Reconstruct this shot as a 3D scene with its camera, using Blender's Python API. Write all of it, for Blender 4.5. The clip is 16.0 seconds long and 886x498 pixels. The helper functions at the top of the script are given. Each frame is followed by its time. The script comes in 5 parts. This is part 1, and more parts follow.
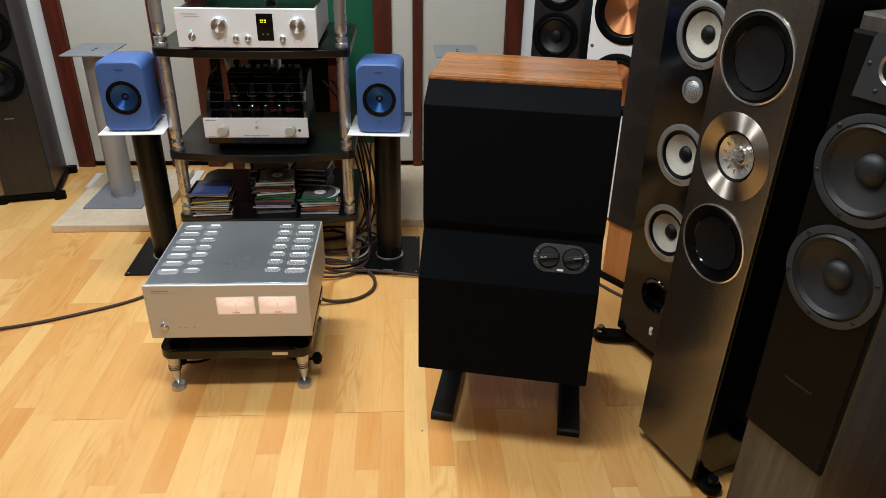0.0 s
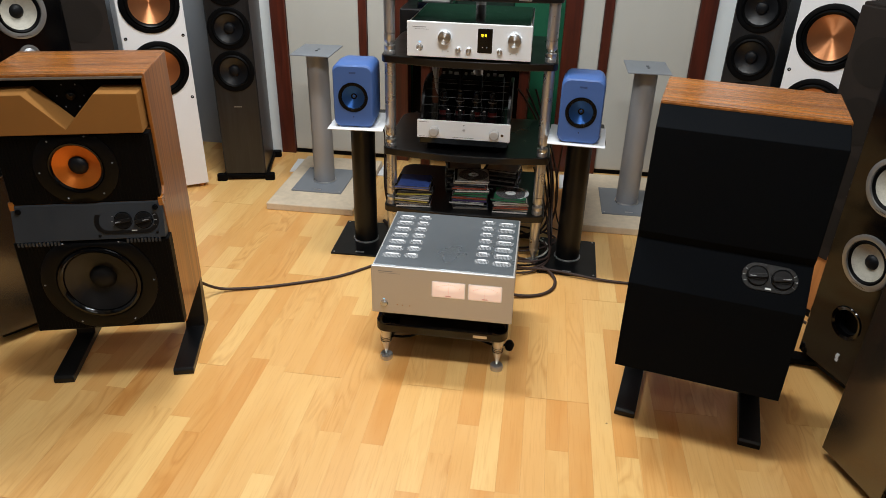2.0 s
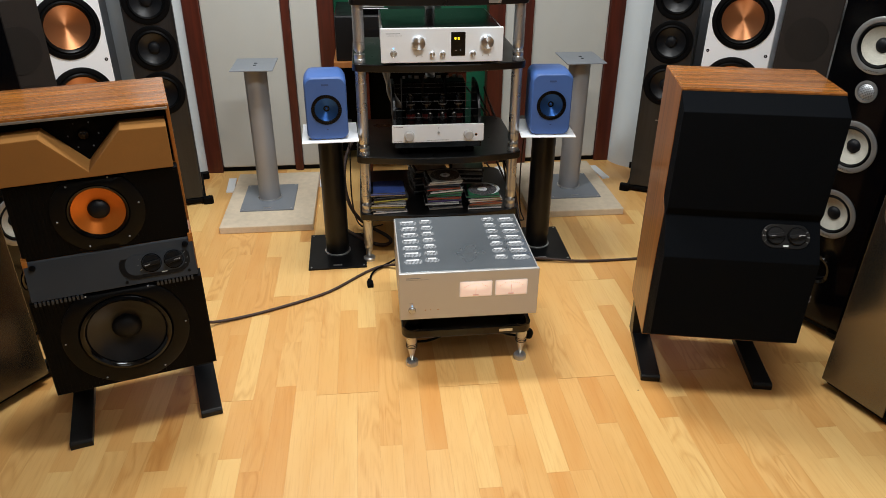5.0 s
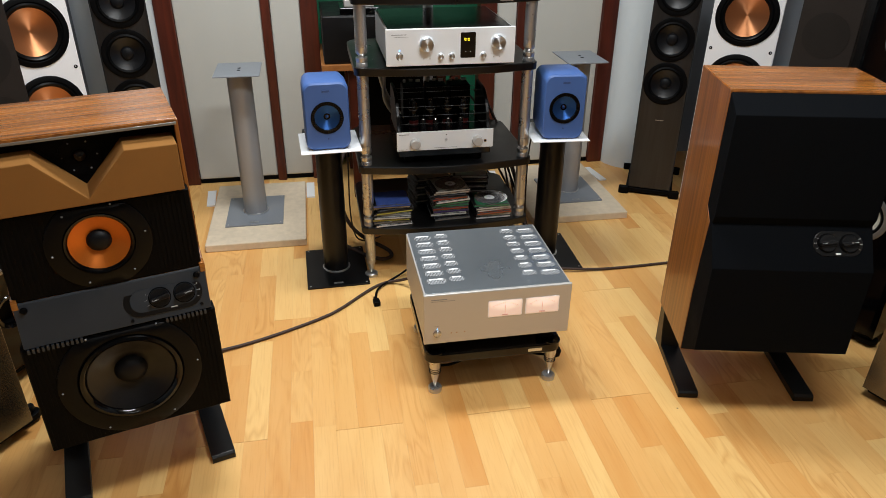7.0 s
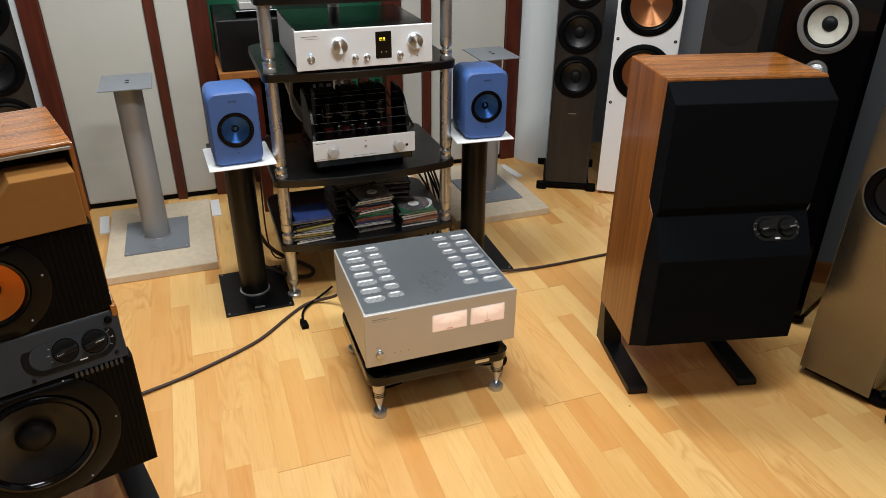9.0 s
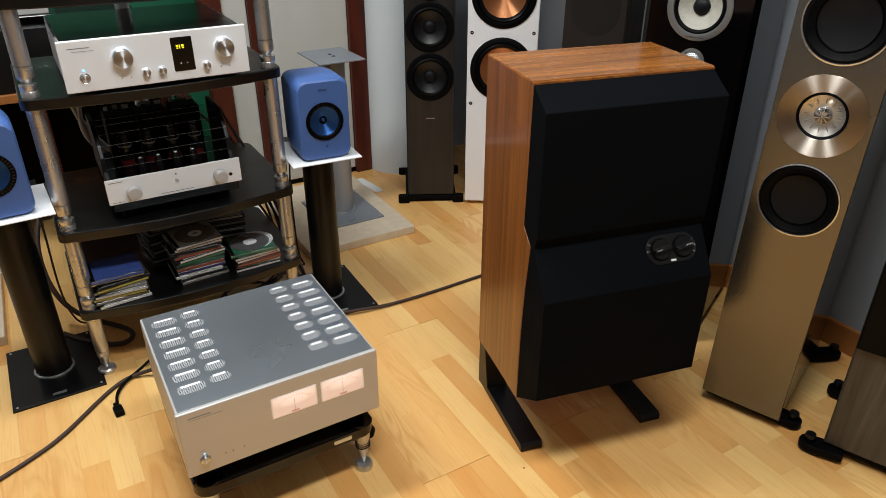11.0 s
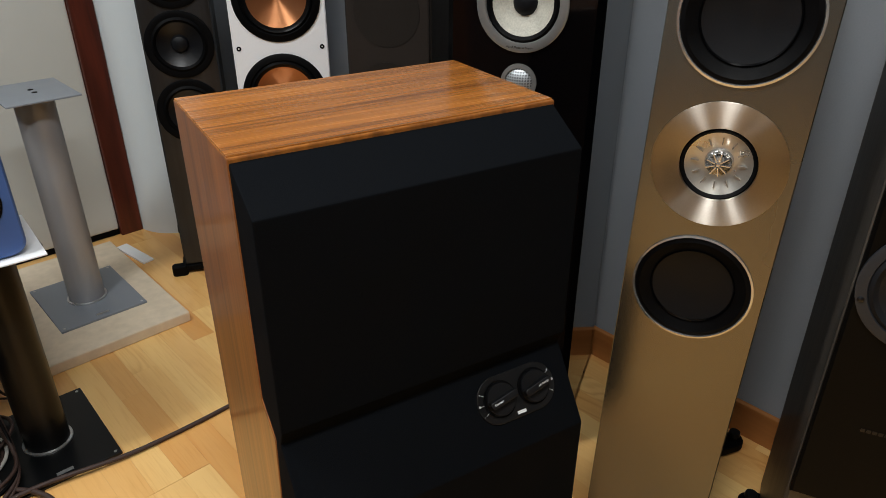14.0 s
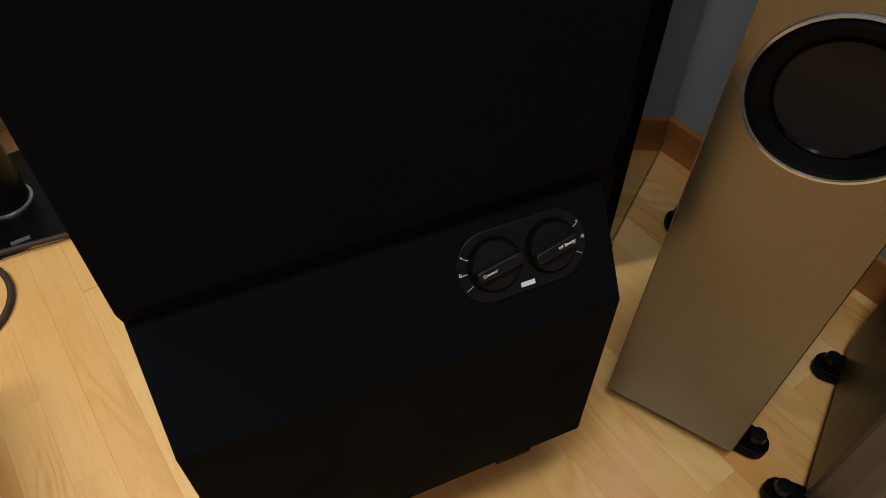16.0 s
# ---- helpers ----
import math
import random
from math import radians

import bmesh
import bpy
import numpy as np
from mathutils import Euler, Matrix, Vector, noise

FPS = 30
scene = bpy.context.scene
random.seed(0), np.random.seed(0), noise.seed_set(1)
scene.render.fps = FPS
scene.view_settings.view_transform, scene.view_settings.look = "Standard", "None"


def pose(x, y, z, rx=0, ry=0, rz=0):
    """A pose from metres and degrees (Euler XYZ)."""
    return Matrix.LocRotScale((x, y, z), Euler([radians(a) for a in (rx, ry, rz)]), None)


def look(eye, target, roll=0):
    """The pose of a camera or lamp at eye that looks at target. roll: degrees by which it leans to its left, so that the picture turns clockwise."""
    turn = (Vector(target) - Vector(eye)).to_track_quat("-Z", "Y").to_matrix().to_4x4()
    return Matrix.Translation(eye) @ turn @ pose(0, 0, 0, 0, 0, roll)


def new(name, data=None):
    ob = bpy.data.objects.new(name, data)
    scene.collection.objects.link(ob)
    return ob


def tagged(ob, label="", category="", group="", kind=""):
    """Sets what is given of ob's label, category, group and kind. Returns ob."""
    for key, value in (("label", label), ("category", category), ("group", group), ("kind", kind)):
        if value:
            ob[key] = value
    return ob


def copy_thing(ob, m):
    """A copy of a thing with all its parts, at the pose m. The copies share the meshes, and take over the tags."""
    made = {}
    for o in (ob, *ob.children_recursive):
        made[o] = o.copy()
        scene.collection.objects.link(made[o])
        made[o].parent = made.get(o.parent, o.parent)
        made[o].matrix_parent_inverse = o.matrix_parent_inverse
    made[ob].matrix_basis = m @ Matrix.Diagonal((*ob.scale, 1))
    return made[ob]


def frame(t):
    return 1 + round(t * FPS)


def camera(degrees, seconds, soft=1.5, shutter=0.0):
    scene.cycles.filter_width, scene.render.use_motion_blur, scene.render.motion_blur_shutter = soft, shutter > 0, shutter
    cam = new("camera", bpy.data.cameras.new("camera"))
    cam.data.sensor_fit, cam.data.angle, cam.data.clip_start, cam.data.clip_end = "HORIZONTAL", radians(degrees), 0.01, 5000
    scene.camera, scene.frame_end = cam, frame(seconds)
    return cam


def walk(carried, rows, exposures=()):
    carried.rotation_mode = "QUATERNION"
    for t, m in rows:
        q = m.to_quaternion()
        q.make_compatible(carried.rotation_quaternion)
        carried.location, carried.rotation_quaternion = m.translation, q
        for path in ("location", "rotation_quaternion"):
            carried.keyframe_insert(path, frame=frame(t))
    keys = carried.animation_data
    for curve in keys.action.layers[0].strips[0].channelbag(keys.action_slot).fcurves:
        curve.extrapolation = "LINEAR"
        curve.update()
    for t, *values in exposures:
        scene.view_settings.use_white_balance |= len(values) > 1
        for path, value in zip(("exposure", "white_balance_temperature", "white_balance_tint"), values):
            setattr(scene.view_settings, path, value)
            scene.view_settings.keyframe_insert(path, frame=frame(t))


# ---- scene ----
cam = camera(64.3, 16.0, soft=0.6)
PATH = [
    (0, (1.133, 1.663, 1.343), (1.24, 3.428, 0.409), 1.1),
    (0.5, (1.096, 1.555, 1.361), (1.127, 3.321, 0.422), 1.1),
    (1, (1.03, 1.485, 1.396), (0.928, 3.245, 0.451), 1.3),
    (1.5, (0.974, 1.481, 1.419), (0.759, 3.228, 0.469), 1.2),
    (2, (0.893, 1.484, 1.432), (0.662, 3.232, 0.487), 1.3),
    (2.5, (0.806, 1.492, 1.427), (0.577, 3.241, 0.484), 1.1),
    (3, (0.721, 1.481, 1.437), (0.536, 3.235, 0.494), 0.9),
    (3.5, (0.609, 1.437, 1.45), (0.55, 3.2, 0.508), 0.9),
    (4, (0.508, 1.398, 1.458), (0.556, 3.162, 0.517), 0.7),
    (6.5, (0.22, 1.595, 1.441), (0.517, 3.33, 0.49), 0.4),
    (7, (0.176, 1.64, 1.429), (0.493, 3.373, 0.481), 0.5),
    (7.5, (0.123, 1.671, 1.434), (0.467, 3.397, 0.484), 0.4),
    (8, (0.059, 1.697, 1.429), (0.505, 3.4, 0.48), 0.4),
    (10.5, (0.283, 2.025, 1.333), (1.059, 3.607, 0.386), 0.1),
    (11, (0.342, 2.127, 1.322), (1.236, 3.642, 0.371), 0.1),
    (11.5, (0.392, 2.254, 1.317), (1.421, 3.68, 0.365), -0.1),
    (12, (0.461, 2.349, 1.296), (1.608, 3.685, 0.346), -0.2),
    (12.5, (0.599, 2.419, 1.282), (1.789, 3.716, 0.333), -0.2),
    (13, (0.724, 2.468, 1.261), (1.924, 3.76, 0.316), -0.1),
    (13.5, (0.805, 2.515, 1.24), (2.01, 3.805, 0.299), 0.0),
    (14, (0.889, 2.573, 1.209), (2.095, 3.862, 0.268), 0.1),
    (14.5, (0.976, 2.636, 1.177), (2.149, 3.898, 0.161), 0.3),
    (15, (1.038, 2.698, 1.136), (2.138, 3.881, -0.043), 0.8),
    (15.5, (1.1125, 2.729, 1.104), (2.046, 3.883, -0.236), 0.35),
    (16, (1.1885, 2.775, 1.045), (1.974, 3.8435, -0.452), 0.6),
]
EXPOSURES = [(0.0, 0.0), (10.5, 0.0), (12.0, -0.05), (14.5, -0.12), (15.5, -0.27), (16.0, -0.36)]
walk(cam, [(t, look(eye, target, roll)) for t, eye, target, roll in PATH], EXPOSURES)

# ---- light ----
world = bpy.data.worlds.new("room_air")
world.use_nodes = True
world.node_tree.nodes["Background"].inputs[0].default_value = (0.8, 0.9, 1.0, 1)
world.node_tree.nodes["Background"].inputs[1].default_value = 0.004
scene.world = world
CEILING = 2.62
# All out of view: first two set from the shadows, third is added fill.
LAMPS = [(0.22, 3.95, 1.0, 0.3, 46.0), (0.84, 2.62, 1.1, 0.3, 41.0), (0.9, 1.0, 1.2, 0.3, 7.0)]
LAMP_COLOUR = (0.953, 0.985, 0.992)


def lin(r, g, b):
    return tuple((c / 255 / 12.92 if c <= 10 else ((c / 255 + 0.055) / 1.055) ** 2.4) for c in (r, g, b)) + (1.0,)


# ---- materials ----
def nodes_of(name):
    m = bpy.data.materials.new(name)
    m.use_nodes = True
    return m, m.node_tree.nodes, m.node_tree.links, m.node_tree.nodes["Principled BSDF"]


def plain(name, colour, rough=0.5, metal=0.0, vary=0.08, scale=6.0, bump=0.0, fine=180.0, coat=0.0, spec=0.5, glow=0.0):
    """A surface with broad stains and a fine grain."""
    m, N, L, b = nodes_of(name)
    co = N.new("ShaderNodeTexCoord")
    big, small = N.new("ShaderNodeTexNoise"), N.new("ShaderNodeTexNoise")
    big.inputs["Scale"].default_value, big.inputs["Detail"].default_value = scale, 4
    small.inputs["Scale"].default_value, small.inputs["Detail"].default_value = fine, 2
    for n in (big, small):
        L.new(co.outputs["Object"], n.inputs["Vector"])
    add = N.new("ShaderNodeMath")
    add.operation = "ADD"
    L.new(big.outputs["Fac"], add.inputs[0]), L.new(small.outputs["Fac"], add.inputs[1])
    ramp = N.new("ShaderNodeMapRange")
    ramp.inputs["From Min"].default_value, ramp.inputs["From Max"].default_value = 0.6, 1.4
    ramp.inputs["To Min"].default_value, ramp.inputs["To Max"].default_value = 1 - vary, 1 + vary
    L.new(add.outputs[0], ramp.inputs["Value"])
    mul = N.new("ShaderNodeMix")
    mul.data_type, mul.blend_type = "RGBA", "MULTIPLY"
    mul.inputs["Factor"].default_value = 1.0
    mul.inputs["A"].default_value = colour
    L.new(ramp.outputs[0], mul.inputs["B"])
    L.new(mul.outputs["Result"], b.inputs["Base Color"])
    rr = N.new("ShaderNodeMapRange")
    rr.inputs["From Min"].default_value, rr.inputs["From Max"].default_value = 0.3, 0.7
    rr.inputs["To Min"].default_value, rr.inputs["To Max"].default_value = max(0.02, rough * 0.85), min(1.0, rough * 1.15)
    L.new(big.outputs["Fac"], rr.inputs["Value"]), L.new(rr.outputs[0], b.inputs["Roughness"])
    b.inputs["Metallic"].default_value = metal
    b.inputs["Coat Weight"].default_value = coat
    b.inputs["Coat Roughness"].default_value = 0.05
    b.inputs["Specular IOR Level"].default_value = spec
    if glow:
        b.inputs["Emission Color"].default_value = colour
        b.inputs["Emission Strength"].default_value = glow
    if bump:
        bp = N.new("ShaderNodeBump")
        bp.inputs["Strength"].default_value, bp.inputs["Distance"].default_value = bump, 0.001
        L.new(small.outputs["Fac"], bp.inputs["Height"]), L.new(bp.outputs[0], b.inputs["Normal"])
    return m


def grained(name, dark, light, stretch, rough=0.4, coat=0.0, shift="", bump=0.05, split=0.5, tone=0.25, wild=1.0):
    """Wood: long streaks along one axis, cathedral bands and a fine pore grain. shift: which random value sets pieces apart."""
    m, N, L, b = nodes_of(name)
    co = N.new("ShaderNodeTexCoord")
    vec = co.outputs["Object"]
    rnd = None
    if shift:
        src = N.new("ShaderNodeObjectInfo") if shift == "object" else N.new("ShaderNodeNewGeometry")
        rnd = src.outputs["Random"] if shift == "object" else src.outputs["Random Per Island"]
        off = N.new("ShaderNodeVectorMath")
        off.operation = "MULTIPLY_ADD"
        L.new(rnd, off.inputs[0])
        off.inputs[1].default_value = (37.0, 91.0, 53.0)
        L.new(vec, off.inputs[2])
        vec = off.outputs[0]
    mp = N.new("ShaderNodeMapping")
    mp.inputs["Scale"].default_value = stretch
    L.new(vec, mp.inputs["Vector"])
    n1, n2, n3 = (N.new("ShaderNodeTexNoise") for _ in range(3))
    for n, s, d, w in ((n1, 1.0, 3, 1.2 * wild), (n2, 7.0, 4, 0.3), (n3, 0.35, 2, 2.5 * wild)):
        n.inputs["Scale"].default_value, n.inputs["Detail"].default_value, n.inputs["Distortion"].default_value = s, d, w
        L.new(mp.outputs[0], n.inputs["Vector"])
    band = N.new("ShaderNodeMath")
    band.operation = "MULTIPLY"
    band.inputs[1].default_value = 9.0
    L.new(n3.outputs["Fac"], band.inputs[0])
    wave = N.new("ShaderNodeMath")
    wave.operation = "PINGPONG"
    wave.inputs[1].default_value = 1.0
    L.new(band.outputs[0], wave.inputs[0])
    a1 = N.new("ShaderNodeMath")
    a1.operation = "MULTIPLY_ADD"
    a1.inputs[1].default_value = 0.22
    L.new(wave.outputs[0], a1.inputs[0]), L.new(n1.outputs["Fac"], a1.inputs[2])
    a2 = N.new("ShaderNodeMath")
    a2.operation = "MULTIPLY_ADD"
    a2.inputs[1].default_value = 0.35
    L.new(n2.outputs["Fac"], a2.inputs[0]), L.new(a1.outputs[0], a2.inputs[2])
    fac = a2.outputs[0]
    if rnd:
        a3 = N.new("ShaderNodeMath")
        a3.operation = "MULTIPLY_ADD"
        a3.inputs[1].default_value = tone
        L.new(rnd, a3.inputs[0]), L.new(fac, a3.inputs[2])
        fac = a3.outputs[0]
    ramp = N.new("ShaderNodeMapRange")
    ramp.inputs["From Min"].default_value, ramp.inputs["From Max"].default_value = split, split + 0.75
    L.new(fac, ramp.inputs["Value"])
    mix = N.new("ShaderNodeMix")
    mix.data_type = "RGBA"
    mix.inputs["A"].default_value, mix.inputs["B"].default_value = dark, light
    L.new(ramp.outputs[0], mix.inputs["Factor"])
    L.new(mix.outputs["Result"], b.inputs["Base Color"])
    rr = N.new("ShaderNodeMapRange")
    rr.inputs["To Min"].default_value, rr.inputs["To Max"].default_value = rough * 0.85, rough * 1.2
    L.new(n2.outputs["Fac"], rr.inputs["Value"]), L.new(rr.outputs[0], b.inputs["Roughness"])
    b.inputs["Coat Weight"].default_value, b.inputs["Coat Roughness"].default_value = coat, 0.12
    bp = N.new("ShaderNodeBump")
    bp.inputs["Strength"].default_value, bp.inputs["Distance"].default_value = bump, 0.001
    L.new(n2.outputs["Fac"], bp.inputs["Height"]), L.new(bp.outputs[0], b.inputs["Normal"])
    return m


def beech(name, shift):
    """Oiled beech: each strip has its own tone, some show cathedral figure; fine pores and a few dark specks."""
    m, N, L, b = nodes_of(name)
    co = N.new("ShaderNodeTexCoord")
    src = N.new("ShaderNodeObjectInfo") if shift == "object" else N.new("ShaderNodeNewGeometry")
    rnd = src.outputs["Random"] if shift == "object" else src.outputs["Random Per Island"]

    def math_node(op, a, b_, c=None):
        n = N.new("ShaderNodeMath")
        n.operation = op
        for i, v in enumerate((a, b_, c)):
            if v is None:
                continue
            if isinstance(v, (int, float)):
                n.inputs[i].default_value = v
            else:
                L.new(v, n.inputs[i])
        return n.outputs[0]

    def spread(v, a, b_, c, d):
        n = N.new("ShaderNodeMapRange")
        for key, val in zip(("From Min", "From Max", "To Min", "To Max"), (a, b_, c, d)):
            n.inputs[key].default_value = val
        L.new(v, n.inputs["Value"])
        return n.outputs[0]

    off = N.new("ShaderNodeVectorMath")
    off.operation = "MULTIPLY_ADD"
    L.new(rnd, off.inputs[0])
    off.inputs[1].default_value = (37.0, 91.0, 53.0)
    L.new(co.outputs["Object"], off.inputs[2])

    def noise(stretch, detail, twist):
        mp, n = N.new("ShaderNodeMapping"), N.new("ShaderNodeTexNoise")
        mp.inputs["Scale"].default_value = stretch
        n.inputs["Scale"].default_value, n.inputs["Detail"].default_value, n.inputs["Distortion"].default_value = 1.0, detail, twist
        L.new(off.outputs[0], mp.inputs["Vector"]), L.new(mp.outputs[0], n.inputs["Vector"])
        return n.outputs["Fac"]

    streak, figure, pore, cloud = noise((9, 1.6, 3), 3, 0.8), noise((15, 3.2, 2), 1, 0.5), noise((210, 9, 20), 2, 0.0), noise((3.0, 1.5, 2), 2, 0.3)
    other = math_node("FRACT", math_node("MULTIPLY", rnd, 7.37), 0.0)
    ring = math_node("PINGPONG", math_node("MULTIPLY", figure, 6.5), 0.5)
    lines = spread(ring, 0.5, 0.16, 1.0, 0.0)
    show = math_node("MULTIPLY", spread(other, 0.35, 0.75, 0.0, 1.0), spread(cloud, 0.42, 0.58, 0.0, 1.0))
    fig = math_node("MULTIPLY", lines, show)
    fac = math_node("MULTIPLY_ADD", rnd, 0.68, math_node("MULTIPLY_ADD", streak, 0.6, -0.12))
    mix = N.new("ShaderNodeMix")
    mix.data_type = "RGBA"
    mix.inputs["A"].default_value, mix.inputs["B"].default_value = lin(216, 150, 78), lin(243, 203, 132)
    L.new(fac, mix.inputs["Factor"])
    tint = N.new("ShaderNodeMix")
    tint.data_type = "RGBA"
    L.new(mix.outputs["Result"], tint.inputs["A"])
    tint.inputs["B"].default_value = lin(196, 128, 58)
    L.new(math_node("ADD", math_node("MULTIPLY", fig, 0.45), spread(pore, 0.5, 0.75, 0.0, 0.22)), tint.inputs["Factor"])
    sp = N.new("ShaderNodeTexVoronoi")
    sp.inputs["Scale"].default_value = 3.2
    L.new(off.outputs[0], sp.inputs["Vector"])
    dark = N.new("ShaderNodeMix")
    dark.data_type = "RGBA"
    L.new(tint.outputs["Result"], dark.inputs["A"])
    dark.inputs["B"].default_value = lin(96, 58, 30)
    L.new(spread(sp.outputs["Distance"], 0.012, 0.006, 0.0, 0.85), dark.inputs["Factor"])
    L.new(dark.outputs["Result"], b.inputs["Base Color"])
    L.new(spread(streak, 0.3, 0.7, 0.30, 0.42), b.inputs["Roughness"])
    b.inputs["Coat Weight"].default_value, b.inputs["Coat Roughness"].default_value = 0.2, 0.14
    bp = N.new("ShaderNodeBump")
    bp.inputs["Strength"].default_value, bp.inputs["Distance"].default_value = 0.03, 0.001
    L.new(pore, bp.inputs["Height"]), L.new(bp.outputs[0], b.inputs["Normal"])
    return m


def brushed(name, colour, rough=0.3, aniso=0.7, metal=0.8):
    """Turned metal with the fan-shaped shine of a lathe finish."""
    m = plain(name, colour, rough, 1.0, 0.05, 20, 0.05, 400)
    b = m.node_tree.nodes["Principled BSDF"]
    b.inputs["Anisotropic"].default_value = aniso
    tan = m.node_tree.nodes.new("ShaderNodeTangent")
    tan.direction_type, tan.axis = "RADIAL", "Y"
    b.inputs["Metallic"].default_value = metal
    b.inputs["Anisotropic Rotation"].default_value = 0.25
    m.node_tree.links.new(tan.outputs[0], b.inputs["Tangent"])
    return m


def perforated(name, metal_colour, pitch, upright=False):
    """Sheet with rows of small dark holes."""
    m, N, L, b = nodes_of(name)
    co = N.new("ShaderNodeTexCoord")
    v = N.new("ShaderNodeTexVoronoi")
    v.voronoi_dimensions = "2D"
    v.inputs["Scale"].default_value, v.inputs["Randomness"].default_value = 1 / pitch, 0.0
    turn = N.new("ShaderNodeMapping")
    turn.inputs["Rotation"].default_value = (radians(90) if upright else 0.0, 0.0, 0.0)
    L.new(co.outputs["Object"], turn.inputs["Vector"]), L.new(turn.outputs[0], v.inputs["Vector"])
    st = N.new("ShaderNodeMath")
    st.operation = "LESS_THAN"
    st.inputs[1].default_value = 0.35
    L.new(v.outputs["Distance"], st.inputs[0])
    mix = N.new("ShaderNodeMix")
    mix.data_type = "RGBA"
    mix.inputs["A"].default_value, mix.inputs["B"].default_value = metal_colour, (0.085, 0.088, 0.092, 1)
    L.new(st.outputs[0], mix.inputs["Factor"]), L.new(mix.outputs["Result"], b.inputs["Base Color"])
    b.inputs["Roughness"].default_value, b.inputs["Metallic"].default_value = 0.45, 0.6
    return m


def backlit(name):
    """A meter dial lit by a small lamp above its middle: warm and strongest there."""
    m, N, L, b = nodes_of(name)
    co, gr, ramp = N.new("ShaderNodeTexCoord"), N.new("ShaderNodeVectorMath"), N.new("ShaderNodeMapRange")
    gr.operation = "DISTANCE"
    gr.inputs[1].default_value = (0.5, 0.5, 0.95)
    L.new(co.outputs["Generated"], gr.inputs[0]), L.new(gr.outputs["Value"], ramp.inputs["Value"])
    for key, val in zip(("From Min", "From Max", "To Min", "To Max"), (0.05, 0.8, 1.25, 0.3)):
        ramp.inputs[key].default_value = val
    L.new(ramp.outputs[0], b.inputs["Emission Strength"])
    b.inputs["Emission Color"].default_value = lin(255, 230, 212)
    b.inputs["Base Color"].default_value = lin(236, 208, 196)
    b.inputs["Roughness"].default_value = 0.3
    return m


M = {}
M["floor_piece"] = beech("beech_strip", "object")
M["floor_rest"] = beech("beech_strip_joined", "island")
M["joint"] = plain("floor_joint", lin(190, 136, 74), 0.8)
M["wall"] = plain("painted_wall", lin(146, 151, 157), 0.75, 0, 0.04, 2, 0.15, 300)
M["column"] = plain("pale_paint", lin(206, 213, 216), 0.6, 0, 0.04, 2, 0.12, 300)
M["ceiling"] = plain("ceiling_paint", lin(225, 224, 220), 0.85, 0, 0.03, 2, 0.1, 300)
M["green"] = plain("green_paint", lin(8, 92, 62), 0.6, 0, 0.12, 3, 0.1, 200)
M["fabric"] = plain("panel_fabric", lin(193, 192, 185), 0.95, 0, 0.07, 3, 0.5, 900, spec=0.1)
M["mahogany"] = grained("mahogany_strip", lin(58, 20, 10), lin(96, 38, 22), (22, 22, 1.6), 0.4, 0.1)
M["skirting"] = grained("skirting_wood", lin(150, 92, 44), lin(186, 124, 66), (10, 1.2, 10), 0.5)
M["teak"] = grained("teak_veneer", lin(92, 49, 15), lin(168, 102, 38), (56, 56, 1.4), 0.36, 0.25, "", 0.04, 0.47, 0.25, 0.3)
M["teak_top"] = grained("teak_veneer_top", lin(94, 51, 16), lin(188, 117, 45), (1.5, 52, 52), 0.26, 0.4, "", 0.04, 0.45, 0.25, 0.3)
M["cloth"] = plain("black_grille_cloth", lin(11, 13, 16), 0.8, 0, 0.2, 9, 0.4, 1100, spec=0.04)
M["black_plastic"] = plain("black_plastic", lin(10, 10, 12), 0.45, 0, 0.15, 14, 0.1, 300, spec=0.35)
M["plate_black"] = plain("semi_gloss_black_plate", lin(12, 12, 13), 0.32, 0, 0.12, 10, 0.05, 500, spec=0.5)
M["satin_black"] = plain("satin_black_metal", lin(9, 10, 12), 0.35, 0, 0.12, 10, 0.08, 500, spec=0.35)
M["gloss_black"] = plain("gloss_black_lacquer", lin(4, 4, 5), 0.1, 0, 0.1, 5, 0, 50, spec=0.35)
M["rubber"] = plain("black_rubber", lin(5, 5, 6), 0.55, 0, 0.15, 30, 0.1, 300, spec=0.08)
M["cone_black"] = plain("dark_cone", lin(14, 15, 18), 0.33, 0, 0.1, 20, 0.05, 200, spec=0.4)
M["cone_grey"] = plain("grey_cone", lin(24, 25, 28), 0.5, 0, 0.1, 20, 0.05, 200, spec=0.35)
M["flange_grey"] = plain("graphite_flange", lin(41, 43, 47), 0.45, 0, 0.08, 20, 0.05, 300, spec=0.3)
M["cap_black"] = plain("dust_cap", lin(13, 14, 17), 0.5, 0, 0.1, 20, 0.1, 300, spec=0.2)
M["flange"] = plain("woofer_flange", lin(7, 7, 8), 0.34, 0, 0.1, 20, spec=0.14)
M["kevlar"] = brushed("amber_woven_cone", lin(196, 108, 36), 0.36, 0.7, 0.65)
M["foam"] = plain("tan_foam", lin(136, 94, 48), 0.95, 0, 0.07, 12, 0.6, 900, spec=0.1)
M["panel_grey"] = plain("slate_metal_panel", lin(40, 46, 53), 0.45, 0, 0.08, 12, 0.15, 700)
M["label_ink"] = plain("grey_label_ink", lin(120, 122, 125), 0.6)
M["print"] = plain("white_print", lin(225, 228, 230), 0.6)
M["silver"] = plain("silver_anodised", lin(190, 188, 185), 0.42, 0.35, 0.03, 4, 0.05, 900)
M["silver_top"] = plain("grey_anodised_top", lin(142, 150, 157), 0.29, 0.75, 0.06, 3, 0.05, 900)
